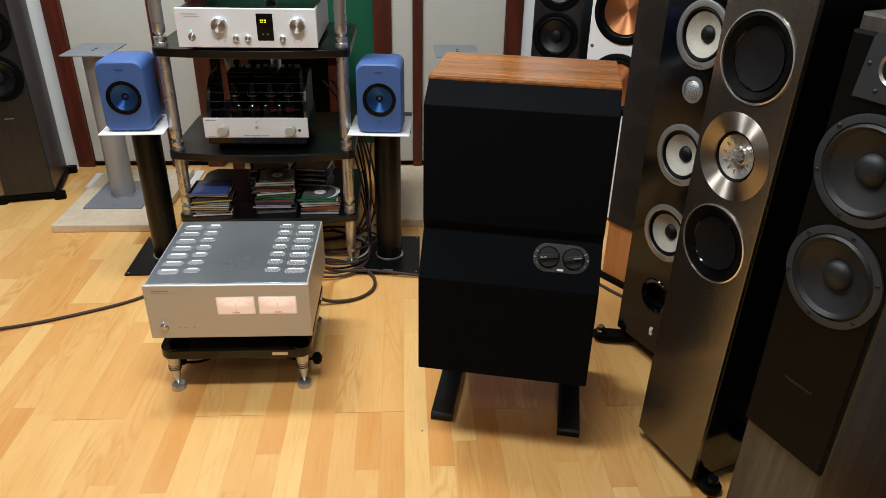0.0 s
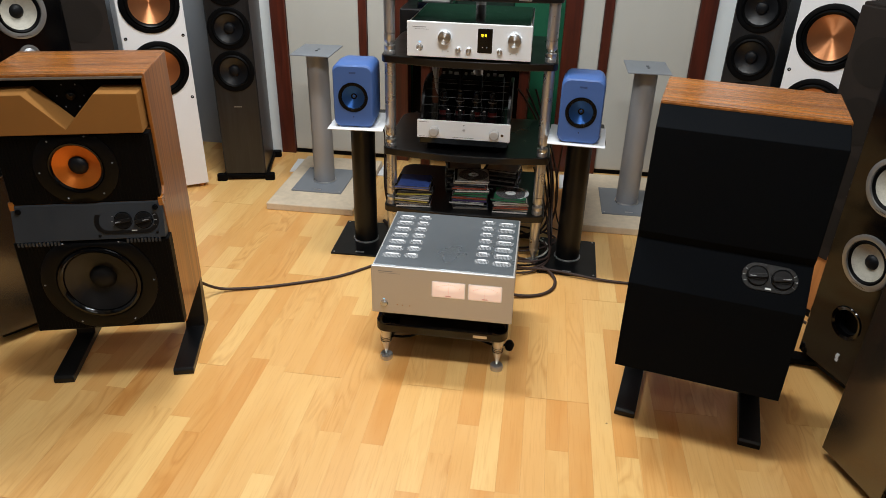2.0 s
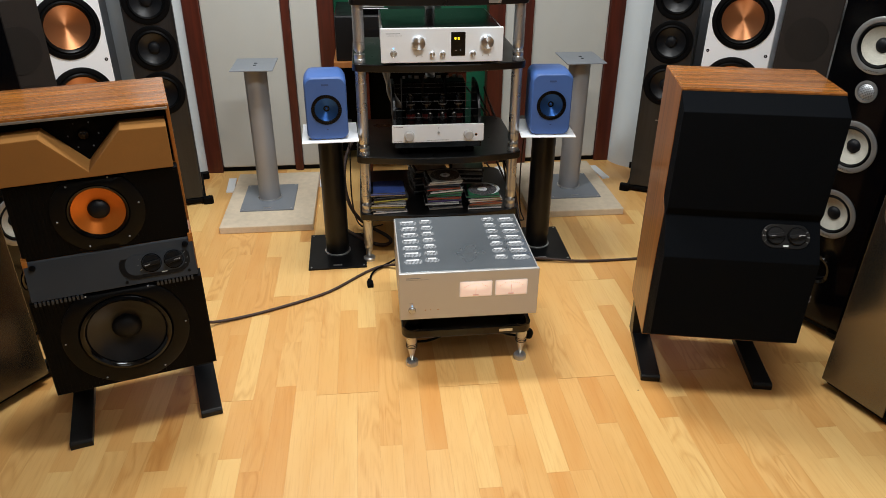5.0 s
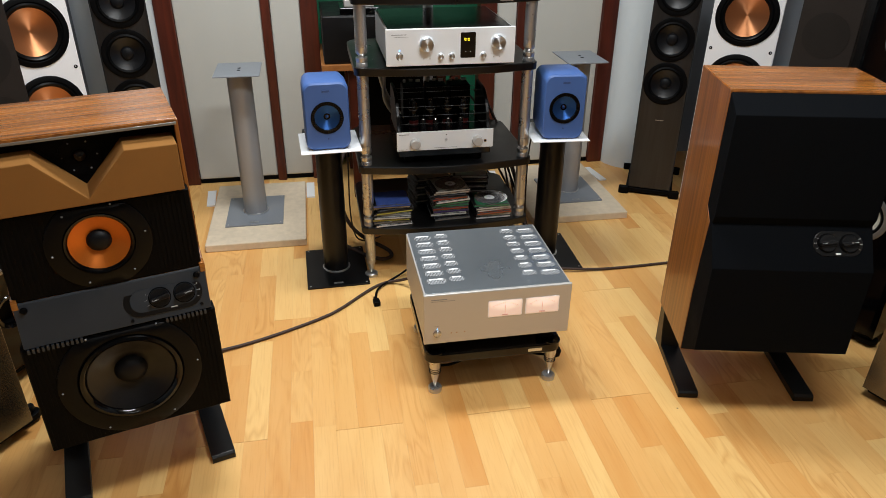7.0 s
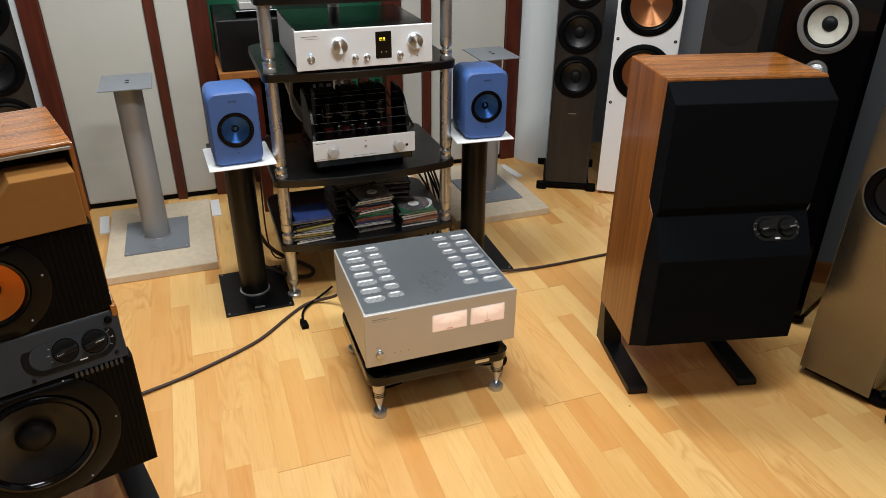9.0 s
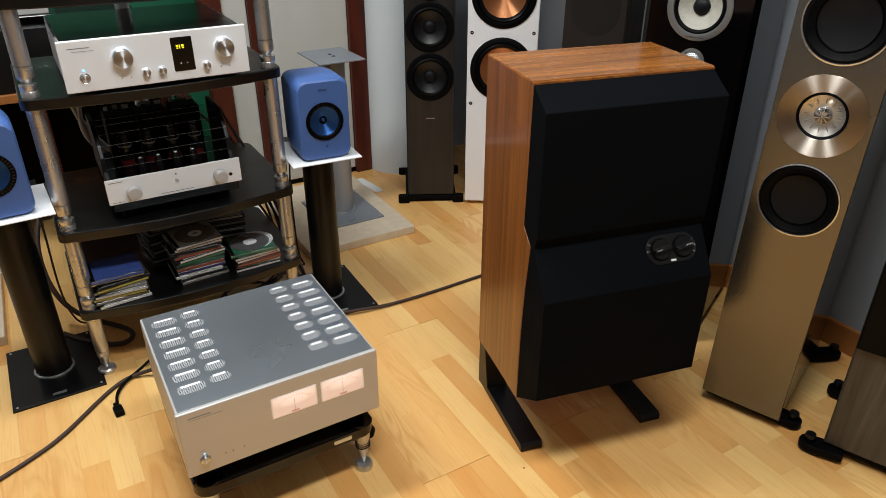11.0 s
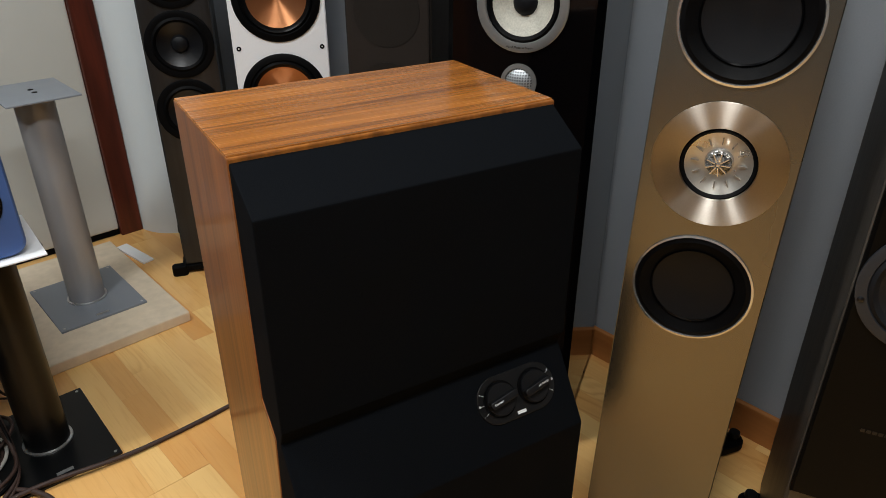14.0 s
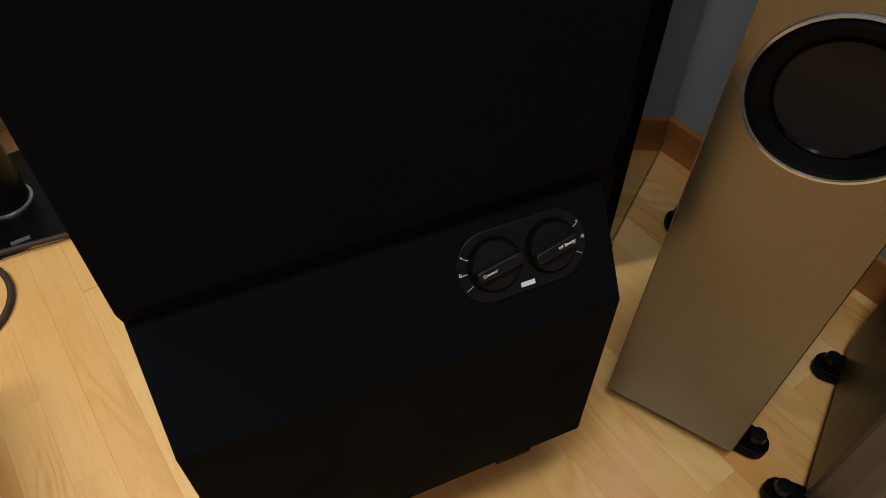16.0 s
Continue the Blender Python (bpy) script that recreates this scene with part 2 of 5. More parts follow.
M["silver_bright"] = plain("bright_silver_anodised", lin(230, 233, 236), 0.45, 0.12, 0.02, 4, 0.05, 900)
# Near-white base paints the ceiling reflection on vent lips; also colours meter frames.
M["bright"] = plain("metal_edge_painted_bright", lin(244, 246, 248), 0.5, 0.1, 0.02)
M["chrome"] = plain("polished_steel", lin(214, 213, 210), 0.18, 0.85, 0.06, 12)
M["nickel"] = plain("brushed_nickel", lin(198, 198, 198), 0.3, 0.85, 0.08, 14, 0.05, 300)
M["knob"] = brushed("turned_knob", lin(206, 210, 216), 0.42, 0.97, 1.0)
M["vent"] = perforated("vent_mesh", lin(196, 200, 205), 0.0044)
M["mesh_upright"] = perforated("tweeter_mesh", lin(180, 184, 188), 0.0048, True)
M["meter"] = backlit("lit_meter")
M["meter_ink"] = plain("meter_ink", lin(206, 164, 150), 0.6, glow=0.22)
M["brass"] = plain("warm_metal", lin(170, 140, 110), 0.3, 1.0)
M["dark_glass"] = plain("display_glass", lin(8, 8, 9), 0.06, 0, 0.1, 10)
M["yellow_led"] = plain("yellow_digit", lin(235, 215, 40), 0.5, glow=0.9)
M["blue_led"] = plain("blue_led", lin(120, 190, 255), 0.5, glow=2.0)
M["pre_top"] = plain("dark_cover", lin(40, 42, 44), 0.18, 0.3, 0.06, 6)
M["shelf"] = plain("black_ash_shelf", lin(8, 8, 9), 0.32, 0, 0.2, 8, 0.15, 120)
M["blue"] = plain("blue_satin_paint", lin(66, 99, 160), 0.5, 0, 0.03, 6, 0.08, 900)
M["blue_badge"] = plain("blue_grey_badge", lin(50, 74, 122), 0.4)
M["blue_cone"] = brushed("blue_metal_cone", lin(46, 90, 158), 0.42, 0.9)
M["white_sheet"] = plain("white_card", lin(232, 234, 236), 0.6, 0, 0.03)
M["silver_paint"] = plain("silver_paint", lin(160, 162, 166), 0.45, 0.4, 0.05, 8, 0.1, 800)
M["grey_plate"] = plain("grey_plate", lin(138, 144, 152), 0.45, 0.3, 0.05, 8, 0.08, 600)
M["slab"] = plain("cream_stone", lin(214, 198, 174), 0.45, 0, 0.12, 7, 0.05, 40)
M["grey_oak"] = grained("grey_oak", lin(40, 37, 34), lin(82, 76, 68), (30, 30, 1.6), 0.45, 0.1)
M["dark_oak"] = grained("dark_gloss_oak", lin(16, 17, 19), lin(37, 38, 40), (28, 28, 1.4), 0.36, 0.12)
M["white_paint"] = plain("white_satin_paint", lin(232, 232, 234), 0.4, 0, 0.02, 4)
M["copper"] = brushed("copper_cone", lin(206, 142, 98), 0.42, 0.97, 0.9)
M["bronze"] = plain("bronze_anodised", lin(122, 119, 111), 0.25, 0.92, 0.03, 3, 0.04, 900)
M["bronze_ring"] = brushed("bronze_turned", lin(198, 190, 180), 0.5, 1.0, 1.0)
M["silver_cone"] = brushed("silver_cone", lin(200, 196, 188), 0.3, 0.5)
M["flax"] = plain("flax_cone", lin(172, 169, 157), 0.6, 0, 0.22, 60, 0.4, 300)
M["ring_silver"] = plain("silver_ring", lin(150, 150, 148), 0.32, 0.7, 0.06, 20)
M["brown_front"] = plain("dark_brown_satin", lin(9, 8, 7), 0.4, 0, 0.05, 5, spec=0.08)
M["brown_grille"] = plain("brown_mesh", lin(34, 28, 24), 0.8, 0, 0.06, 6, 0.3, 800, spec=0.2)
M["brown_disc"] = plain("brown_mesh_shade", lin(27, 22, 18), 0.8, 0, 0.06, 6, 0.3, 800, spec=0.2)
M["amber_wood"] = grained("amber_wood", lin(150, 92, 46), lin(190, 126, 70), (20, 20, 1.4), 0.4, 0.2)
M["cable"] = plain("braided_cable", lin(58, 41, 35), 0.6, 0, 0.25, 90, 0.6, 900)
M["cable_grey"] = plain("grey_cable", lin(178, 176, 170), 0.6, 0, 0.2, 90, 0.4, 900)
M["tube_glass"] = plain("tube_glass", lin(24, 23, 23), 0.08, 0.1, 0.1, 20)
M["cage_wire"] = plain("dark_steel_wire", lin(96, 96, 96), 0.35, 0.8, 0.1, 20)
M["dark_red"] = plain("dark_red_enamel", lin(70, 16, 14), 0.3)


# ---- mesh tools ----
def box(bm, x0, x1, y0, y1, z0, z1, bevel=0.0, seg=2):
    vs = bmesh.ops.create_cube(bm, size=1.0)["verts"]
    for v in vs:
        v.co = Vector(((x0 + x1) / 2 + v.co.x * (x1 - x0), (y0 + y1) / 2 + v.co.y * (y1 - y0), (z0 + z1) / 2 + v.co.z * (z1 - z0)))
    if bevel:
        es = list({e for v in vs for e in v.link_edges})
        bmesh.ops.bevel(bm, geom=es, offset=bevel, segments=seg, affect="EDGES", profile=0.5)
    return bm


def prism(bm, pts, axis, a, b, bevel=0.0):
    """A polygon drawn in the two other axes, drawn out along axis from a to b."""
    def at(p, q, h):
        return {"x": (h, p, q), "y": (p, h, q), "z": (p, q, h)}[axis]
    lo = [bm.verts.new(at(p, q, a)) for p, q in pts]
    hi = [bm.verts.new(at(p, q, b)) for p, q in pts]
    faces = [bm.faces.new(lo), bm.faces.new(hi[::-1])]
    n = len(pts)
    for i in range(n):
        faces.append(bm.faces.new((lo[i], hi[i], hi[(i + 1) % n], lo[(i + 1) % n])))
    bmesh.ops.recalc_face_normals(bm, faces=faces)
    if bevel:
        bmesh.ops.bevel(bm, geom=list({e for f in faces for e in f.edges}), offset=bevel, segments=2, affect="EDGES", profile=0.5)
    return bm


def holed_box(bm, x0, x1, y0, y1, z0, z1, holes, c=0.003, back=True, n=48):
    """A hollow box whose front has round holes, (x, z, radius) from low to high, one above the other."""
    def quad(*ps):
        bm.faces.new([bm.verts.new(p) for p in ps])
    hs = sorted(holes, key=lambda h: h[1])
    cuts = [z0 + c] + [(a[1] + a[2] + b_[1] - b_[2]) / 2 for a, b_ in zip(hs, hs[1:])] + [z1 - c]
    xa, xb = x0 + c, x1 - c
    for (hx, hz, r), za, zb in zip(hs, cuts, cuts[1:]):
        inner, outer = [], []
        angles = [2 * math.pi * i / n for i in range(n)] + [math.atan2(q - hz, p - hx) % (2 * math.pi) for p in (xa, xb) for q in (za, zb)]
        for a in sorted(angles):
            ca, sa = math.cos(a), math.sin(a)
            k = min(((xb - hx) / ca if ca > 1e-9 else (xa - hx) / ca if ca < -1e-9 else 1e9), ((zb - hz) / sa if sa > 1e-9 else (za - hz) / sa if sa < -1e-9 else 1e9))
            inner.append(bm.verts.new((hx + r * ca, y0, hz + r * sa)))
            outer.append(bm.verts.new((hx + k * ca, y0, hz + k * sa)))
        m = len(inner)
        for i in range(m):
            j = (i + 1) % m
            bm.faces.new((inner[i], inner[j], outer[j], outer[i]))
    f4, e4 = [(xa, z0 + c), (xb, z0 + c), (xb, z1 - c), (xa, z1 - c)], [(x0, z0), (x1, z0), (x1, z1), (x0, z1)]
    for i in range(4):
        j = (i + 1) % 4
        quad((f4[i][0], y0, f4[i][1]), (f4[j][0], y0, f4[j][1]), (e4[j][0], y0 + c, e4[j][1]), (e4[i][0], y0 + c, e4[i][1]))
        quad((e4[i][0], y0 + c, e4[i][1]), (e4[j][0], y0 + c, e4[j][1]), (e4[j][0], y1, e4[j][1]), (e4[i][0], y1, e4[i][1]))
    if back:
        quad((x0, y1, z0), (x0, y1, z1), (x1, y1, z1), (x1, y1, z0))
    bmesh.ops.remove_doubles(bm, verts=bm.verts, dist=1e-6)
    bmesh.ops.recalc_face_normals(bm, faces=bm.faces)
    return bm


def rounded(cx, cy, w, h, r, n=6):
    pts = []
    for sx, sy, a0 in ((1, 1, 0), (-1, 1, 90), (-1, -1, 180), (1, -1, 270)):
        for i in range(n + 1):
            a = radians(a0 + 90 * i / n)
            pts.append((cx + sx * (w / 2 - r) + r * math.cos(a), cy + sy * (h / 2 - r) + r * math.sin(a)))
    return pts


def lathe(bm, prof, c, axis="front", n=48):
    """A profile of (radius, height) turned about an axis through c; front: height grows towards -y, up: towards +z."""
    rings = []
    for r, d in prof:
        ring = []
        for i in range(n if r > 1e-6 else 1):
            a = 2 * math.pi * i / n
            p, q = r * math.cos(a), r * math.sin(a)
            ring.append(bm.verts.new((c[0] + p, c[1] - d, c[2] + q) if axis == "front" else (c[0] + p, c[1] + q, c[2] + d)))
        rings.append(ring)
    faces = []
    for lo, hi in zip(rings, rings[1:]):
        for i in range(n):
            j = (i + 1) % n
            if len(lo) == 1 and len(hi) == 1:
                continue
            if len(lo) == 1:
                faces.append(bm.faces.new((lo[0], hi[i], hi[j])))
            elif len(hi) == 1:
                faces.append(bm.faces.new((lo[i], lo[j], hi[0])))
            else:
                faces.append(bm.faces.new((lo[i], lo[j], hi[j], hi[i])))
    for f in faces:
        f.smooth = True
    bmesh.ops.recalc_face_normals(bm, faces=faces)
    return bm


def B():
    return bmesh.new()


def finish(name, bm, material, smooth=False):
    me = bpy.data.meshes.new(name)
    if smooth:
        for f in bm.faces:
            f.smooth = True
    for e in bm.edges:
        if len(e.link_faces) == 2 and e.calc_face_angle(0.0) > 0.72:
            e.smooth = False
    bm.to_mesh(me)
    bm.free()
    me.materials.append(M[material])
    return me


def part(name, bm, material, parent, label="", smooth=False):
    ob = new(name, finish(name, bm, material, smooth))
    ob.parent = parent
    if parent.type == "MESH":
        ob.location = -parent.location
    if label:
        tagged(ob, label)
    return ob


def thing(name, label, category, m, group=""):
    ob = new(name)
    ob.empty_display_size = 0.1
    ob.matrix_basis = m
    return tagged(ob, label, category, group)


def setting(name, bm, material, label, category, smooth=False):
    return tagged(new(name, finish(name, bm, material, smooth)), label, category, kind="structure")


def lettering(body, size, depth=0.0003):
    cu = bpy.data.curves.new("lettering", "FONT")
    cu.body, cu.size, cu.extrude, cu.align_x, cu.align_y = body, size, depth, "CENTER", "CENTER"
    ob = new("lettering", cu)
    bpy.context.view_layer.update()
    me = bpy.data.meshes.new_from_object(ob.evaluated_get(bpy.context.evaluated_depsgraph_get()))
    bpy.data.objects.remove(ob)
    return me


def letter_part(body, size, material, parent, m):
    me = lettering(body, size)
    me.materials.clear()
    me.materials.append(M[material])
    ob = new("lettering", me)
    ob.parent = parent
    ob.matrix_basis = Matrix.Translation(-parent.location) @ m if parent.type == "MESH" else m
    return ob


def cable(name, pts, r, material, label, category="cable", group=""):
    cu = bpy.data.curves.new(name, "CURVE")
    cu.dimensions, cu.bevel_depth, cu.bevel_resolution, cu.resolution_u = "3D", r, 3, 8
    sp = cu.splines.new("NURBS")
    sp.points.add(len(pts) - 1)
    for p, q in zip(sp.points, pts):
        p.co = (*q, 1)
    sp.use_endpoint_u, sp.order_u = True, 4
    cu.materials.append(M[material])
    ob = new(name, cu)
    bpy.context.view_layer.update()
    me = bpy.data.meshes.new_from_object(ob.evaluated_get(bpy.context.evaluated_depsgraph_get()))
    bpy.data.objects.remove(ob)
    me.name = name
    for f in me.polygons:
        f.use_smooth = True
    return tagged(new(name, me), label, category, group)


# ---- room ----
XW, XE, YS, YN = -1.36, 2.33, -2.4, 5.21
setting("floor", box(B(), XW - 0.1, XE + 0.1, YS - 0.1, 5.6, -0.12, -0.004), "joint", "light beech strip laminate floor", "floor")
bm = B()
box(bm, XE, XE + 0.12, YS, 5.6, -0.004, CEILING)
setting("wall_east", bm, "wall", "pale grey painted side wall", "wall")
setting("wall_west", box(B(), XW - 0.12, XW, YS, 5.6, -0.004, CEILING), "wall", "pale grey painted side wall", "wall")
setting("wall_south", box(B(), XW - 0.12, XE + 0.12, YS - 0.12, YS, -0.004, CEILING), "wall", "pale grey painted wall", "wall")
bm = B()
box(bm, XW - 0.12, 0.165, YN, YN + 0.12, -0.004, CEILING)
box(bm, 1.02, XE + 0.12, YN, YN + 0.12, -0.004, CEILING)
setting("wall_north", bm, "wall", "pale grey painted back wall with a recess", "wall")
setting("wall_recess", box(B(), 0.0, 1.2, 5.5, 5.6, -0.004, CEILING), "green", "deep green painted recess wall", "wall")
setting("ceiling", box(B(), XW - 0.12, XE + 0.12, YS - 0.12, 5.6, CEILING, CEILING + 0.1), "ceiling", "white ceiling", "ceiling")
for x in (XE - 0.017, XW + 0.002):
    setting("baseboard", box(B(), x, x + 0.015, YS, YN - 0.002, -0.002, 0.088, 0.003), "skirting", "orange-brown wooden skirting board", "skirting")

for cx, s in ((1.88, 1), (-0.70, -1)):
    setting("trim", lathe(B(), [(0.175, 0.0), (0.175, CEILING - 0.002)], (cx, 5.16, 0), "up", 64), "column", "rounded pale grey corner column", "column")

for x0, x1, kind in ((-0.525, -0.445, "s"), (-0.445, -0.055, "p"), (-0.055, -0.013, "s"), (-0.013, 0.125, "p"), (0.125, 0.205, "s"),
                     (0.99, 1.075, "s"), (1.075, 1.180, "p"), (1.180, 1.224, "s"), (1.224, 1.625, "p"), (1.625, 1.705, "s")):
    if kind == "p":
        ob = thing("acoustic_panel", "grey-beige fabric-covered wall panel", "wall panel", pose(x0, 5.145, 0), "panels on the back wall")
        part("fabric_cover", box(B(), 0.001, x1 - x0 - 0.001, 0.0, 0.040, 0.024, 2.3, 0.006), "fabric", ob)
        part("backing_board", box(B(), 0.001, x1 - x0 - 0.001, 0.0405, YN - 5.147, 0.004, 2.3, 0.001), "rubber", ob)
        part("foot_strip", box(B(), 0.001, x1 - x0 - 0.001, 0.003, 0.040, 0.002, 0.0235, 0.001), "rubber", ob, "black strip under the panel")
    else:
        setting("trim", box(B(), x0, x1, 5.130, YN - 0.002, 0.0, 2.3, 0.003), "mahogany", "dark mahogany upright strip", "trim")


def ceiling_light(x, y, w, d, power):
    th = thing("ceiling_light", "assumed ceiling light panel, out of view, switched on", "ceiling light", pose(x, y, CEILING), "ceiling lights")
    bm = B()
    for a, b_, c, e in ((-w / 2 - 0.03, -w / 2, -d / 2 - 0.03, d / 2 + 0.03), (w / 2, w / 2 + 0.03, -d / 2 - 0.03, d / 2 + 0.03), (-w / 2, w / 2, -d / 2 - 0.03, -d / 2), (-w / 2, w / 2, d / 2, d / 2 + 0.03)):
        box(bm, a, b_, c, e, -0.05, -0.001)
    part("frame", bm, "white_paint", th)
    lamp = bpy.data.lights.new("ceiling_lamp", "AREA")
    lamp.shape, lamp.size, lamp.size_y, lamp.energy, lamp.color = "RECTANGLE", w - 0.02, d - 0.02, power, LAMP_COLOUR
    ob = new("lamp", lamp)
    ob.parent, ob.location = th, (0, 0, -0.04)
    return th


for row in LAMPS:
    ceiling_light(*row)


# ---- loudspeaker drivers ----
def driver(name, parent, c, rings, label=""):
    """A loudspeaker driver made of turned pieces: (piece name, material, profile). The first carries the rest."""
    first = None
    for nm, mat, prof in rings:
        ob = part(nm if first else name, lathe(B(), prof, (0, 0, 0)), mat, first or parent, "" if first else label)
        ob.location = (0, 0, 0) if first else c
        first = first or ob
    return first


def screws(parent, c, r, n, size=0.0035, a0=0.0, y=0.0, mat="grey_plate"):
    for i in range(n):
        a = 2 * math.pi * i / n + a0
        part("screw", lathe(B(), [(0, 0.002), (size * 0.5, 0.0018), (size, 0.0)], (c[0] + r * math.cos(a), c[1] - y, c[2] + r * math.sin(a)), n=10), mat, parent)


def slope_pose(x, f, z, df, dz):
    """A frame on a sloping front panel: x along the panel, y up the slope, z out of it."""
    up = Vector((0, -df, dz)).normalized()
    out = Vector((1, 0, 0)).cross(up)
    m = Matrix((Vector((1, 0, 0)), up, out)).transposed().to_4x4()
    m.translation = Vector((x, -f, z))
    return m


def tone_controls(parent, m, open_plate, k_=0.9):
    """An oval plate with two bar-handled knobs."""
    bm = prism(B(), rounded(-0.019, 0, 0.172, 0.074, 0.0365, 10) if open_plate else rounded(0, 0, 0.128, 0.066, 0.0325, 10), "z", -0.004, 0.0016, 0.0007)
    bm.transform(m)
    plate = part("control_plate", bm, "plate_black", parent, "black oval control plate with two rotary knobs")
    if open_plate:
        bm = prism(B(), rounded(-0.018, 0, 0.146, 0.052, 0.0255, 10), "z", 0.001, 0.003)
        bm.transform(m)
        part("inner_plate", bm, "panel_grey", plate)
    for dx, word, ang in ((-0.0315, "Contour", 10), (0.0315, "HF Energy", 12)):
        k = m @ pose(dx * k_, 0.001, 0.0, 0, 0, ang) @ Matrix.Diagonal((k_, k_, 1.0, 1.0))
        bm = lathe(B(), [(0.0285, 0.001), (0.0285, 0.0035), (0.0262, 0.0035), (0.0262, 0.0022)], (0, 0, 0), "up", 40)
        bm.transform(k)
        part("recess_ring", bm, "rubber", plate)
        bm = lathe(B(), [(0.0252, 0.002), (0.0252, 0.007), (0.0245, 0.008), (0, 0.008)], (0, 0, 0), "up", 40)
        bm.transform(k)
        knob = part("knob", bm, "black_plastic", plate)
        bm = prism(B(), rounded(0, 0, 0.0505, 0.0115, 0.0045, 4), "z", 0.0075, 0.0175, 0.0015)
        bm.transform(k)
        part("grip", bm, "black_plastic", knob)
        letter_part(word, 0.0046, "print", knob, k @ pose(-0.012 if dx < 0 else 0.0095, 0, 0.0177))
    for side in (-1, 1):
        for dy, kind in ((0.016, "+"), (0.0, "0"), (-0.016, "-")):
            a = math.asin(dy / 0.032)
            p = m @ pose(side * (0.0315 + 0.0295 * math.cos(a)), dy * 0.95, 0.0021)
            letter_part(kind, 0.0048, "print", plate, p)
            tick = box(B(), -0.0026, 0.0026, -0.0002, 0.0002, 0, 0.0005)
            tick.transform(m @ pose(side * (0.0315 + 0.0258 * math.cos(a)), dy * 0.82, 0.0036, 0, 0, math.degrees(a) * side))
            part("tick", tick, "print", plate)
    bm = box(B(), -0.007, 0.007, -0.0022, 0.0022, 0.0016, 0.0022)
    bm.transform(m @ pose(0.0, -0.0265, 0))
    part("badge", bm, "print", plate, "small white maker's badge")
    return plate


def speaker_feet(parent, spans):
    for x0, x1 in spans:
        bm = B()
        prism(bm, [(-0.025, 0.0), (0.285, 0.0), (0.285, 0.205), (0.255, 0.205), (0.225, 0.055), (0.215, 0.022), (-0.018, 0.022), (-0.025, 0.015)], "x", x0, x1, 0.0015)
        part("stand_foot", bm, "satin_black", parent, "black folded-metal floor stand")


# the wooden shell seen from the side, (depth, height)
SHELL = [(0.248, 0.174), (0.248, 0.954), (0.0, 0.954), (0.006, 0.64), (-0.034, 0.606), (-0.02, 0.49), (-0.013, 0.36), (-0.013, 0.174)]


def veneered_shell(th, w, recess=False):
    if recess:
        outline = [(y if y < 0.2 else 0.272, max(z, 0.194)) for y, z in SHELL]
        cut = outline[:3] + [(0.0, 0.944), (0.046, 0.944), (0.046, 0.806), (0.002, 0.806)] + outline[3:]
        body = part("body", prism(B(), cut, "x", 0.009, w - 0.009), "teak", th, "teak-veneered stepped cabinet")
        for a in (0.0, w - 0.0088):
            part("side_board", prism(B(), outline, "x", a, a + 0.0088, 0.0015), "teak", th)
    else:
        body = part("body", prism(B(), SHELL, "x", 0.0, w, 0.002), "teak", th, "teak-veneered stepped cabinet")
    part("top_board", box(B(), 0.001, w - 0.001, 0.004, 0.271 if recess else 0.247, 0.9515, 0.9555, 0.001), "teak_top", th)
    return body


def covered_speaker(m, w=0.42):
    th = thing("floor_speaker", "teak floor speaker behind a stepped black cloth grille", "loudspeaker", m, "pair of teak speakers")
    veneered_shell(th, w)
    prof = [(0.004, 0.951), (-0.062, 0.909), (-0.061, 0.634), (-0.051, 0.612), (-0.118, 0.51), (-0.117, 0.248), (-0.012, 0.176), (0.0, 0.176), (-0.008, 0.36), (-0.014, 0.49), (-0.026, 0.606), (0.012, 0.64)]
    bm = B()
    prism(bm, prof, "x", 0.0015, w - 0.0015, 0.002)
    grille = part("grille", bm, "cloth", th, "stepped black cloth grille")
    sp = slope_pose(0.327, 0.0775, 0.5725, 0.051 - 0.118, 0.612 - 0.51)
    tone_controls(th, sp, False)
    speaker_feet(th, ((0.018, 0.078), (0.368, 0.428)))
    part("socket", box(B(), 0.14, 0.26, 0.248, 0.254, 0.22, 0.30, 0.002), "black_plastic", th)
    return th


def ribs(bm, x0, x1, f, z0, z1, hole, pitch=0.0095):
    """Upright ribs on a baffle, left out round a round flange."""
    x = x0
    while x < x1 - 0.004:
        xm = x + 0.0025
        cx, cz, r = hole
        spans = [(z0, z1)]
        if abs(xm - cx) < r:
            h = math.sqrt(r * r - (xm - cx) ** 2)
            spans = [(z0, min(z1, cz - h)), (max(z0, cz + h), z1)]
        for a, b_ in spans:
            if b_ - a > 0.006:
                box(bm, x, x + 0.005, -f - 0.0016, -f + 0.001, a, b_)
        x += pitch
    return bm


WZ = 0.376


def cut_flat(dr, lo, hi):
    """Trims a round flange straight at the top and bottom."""
    for v in dr.data.vertices:
        v.co.z = min(max(v.co.z, lo), hi)


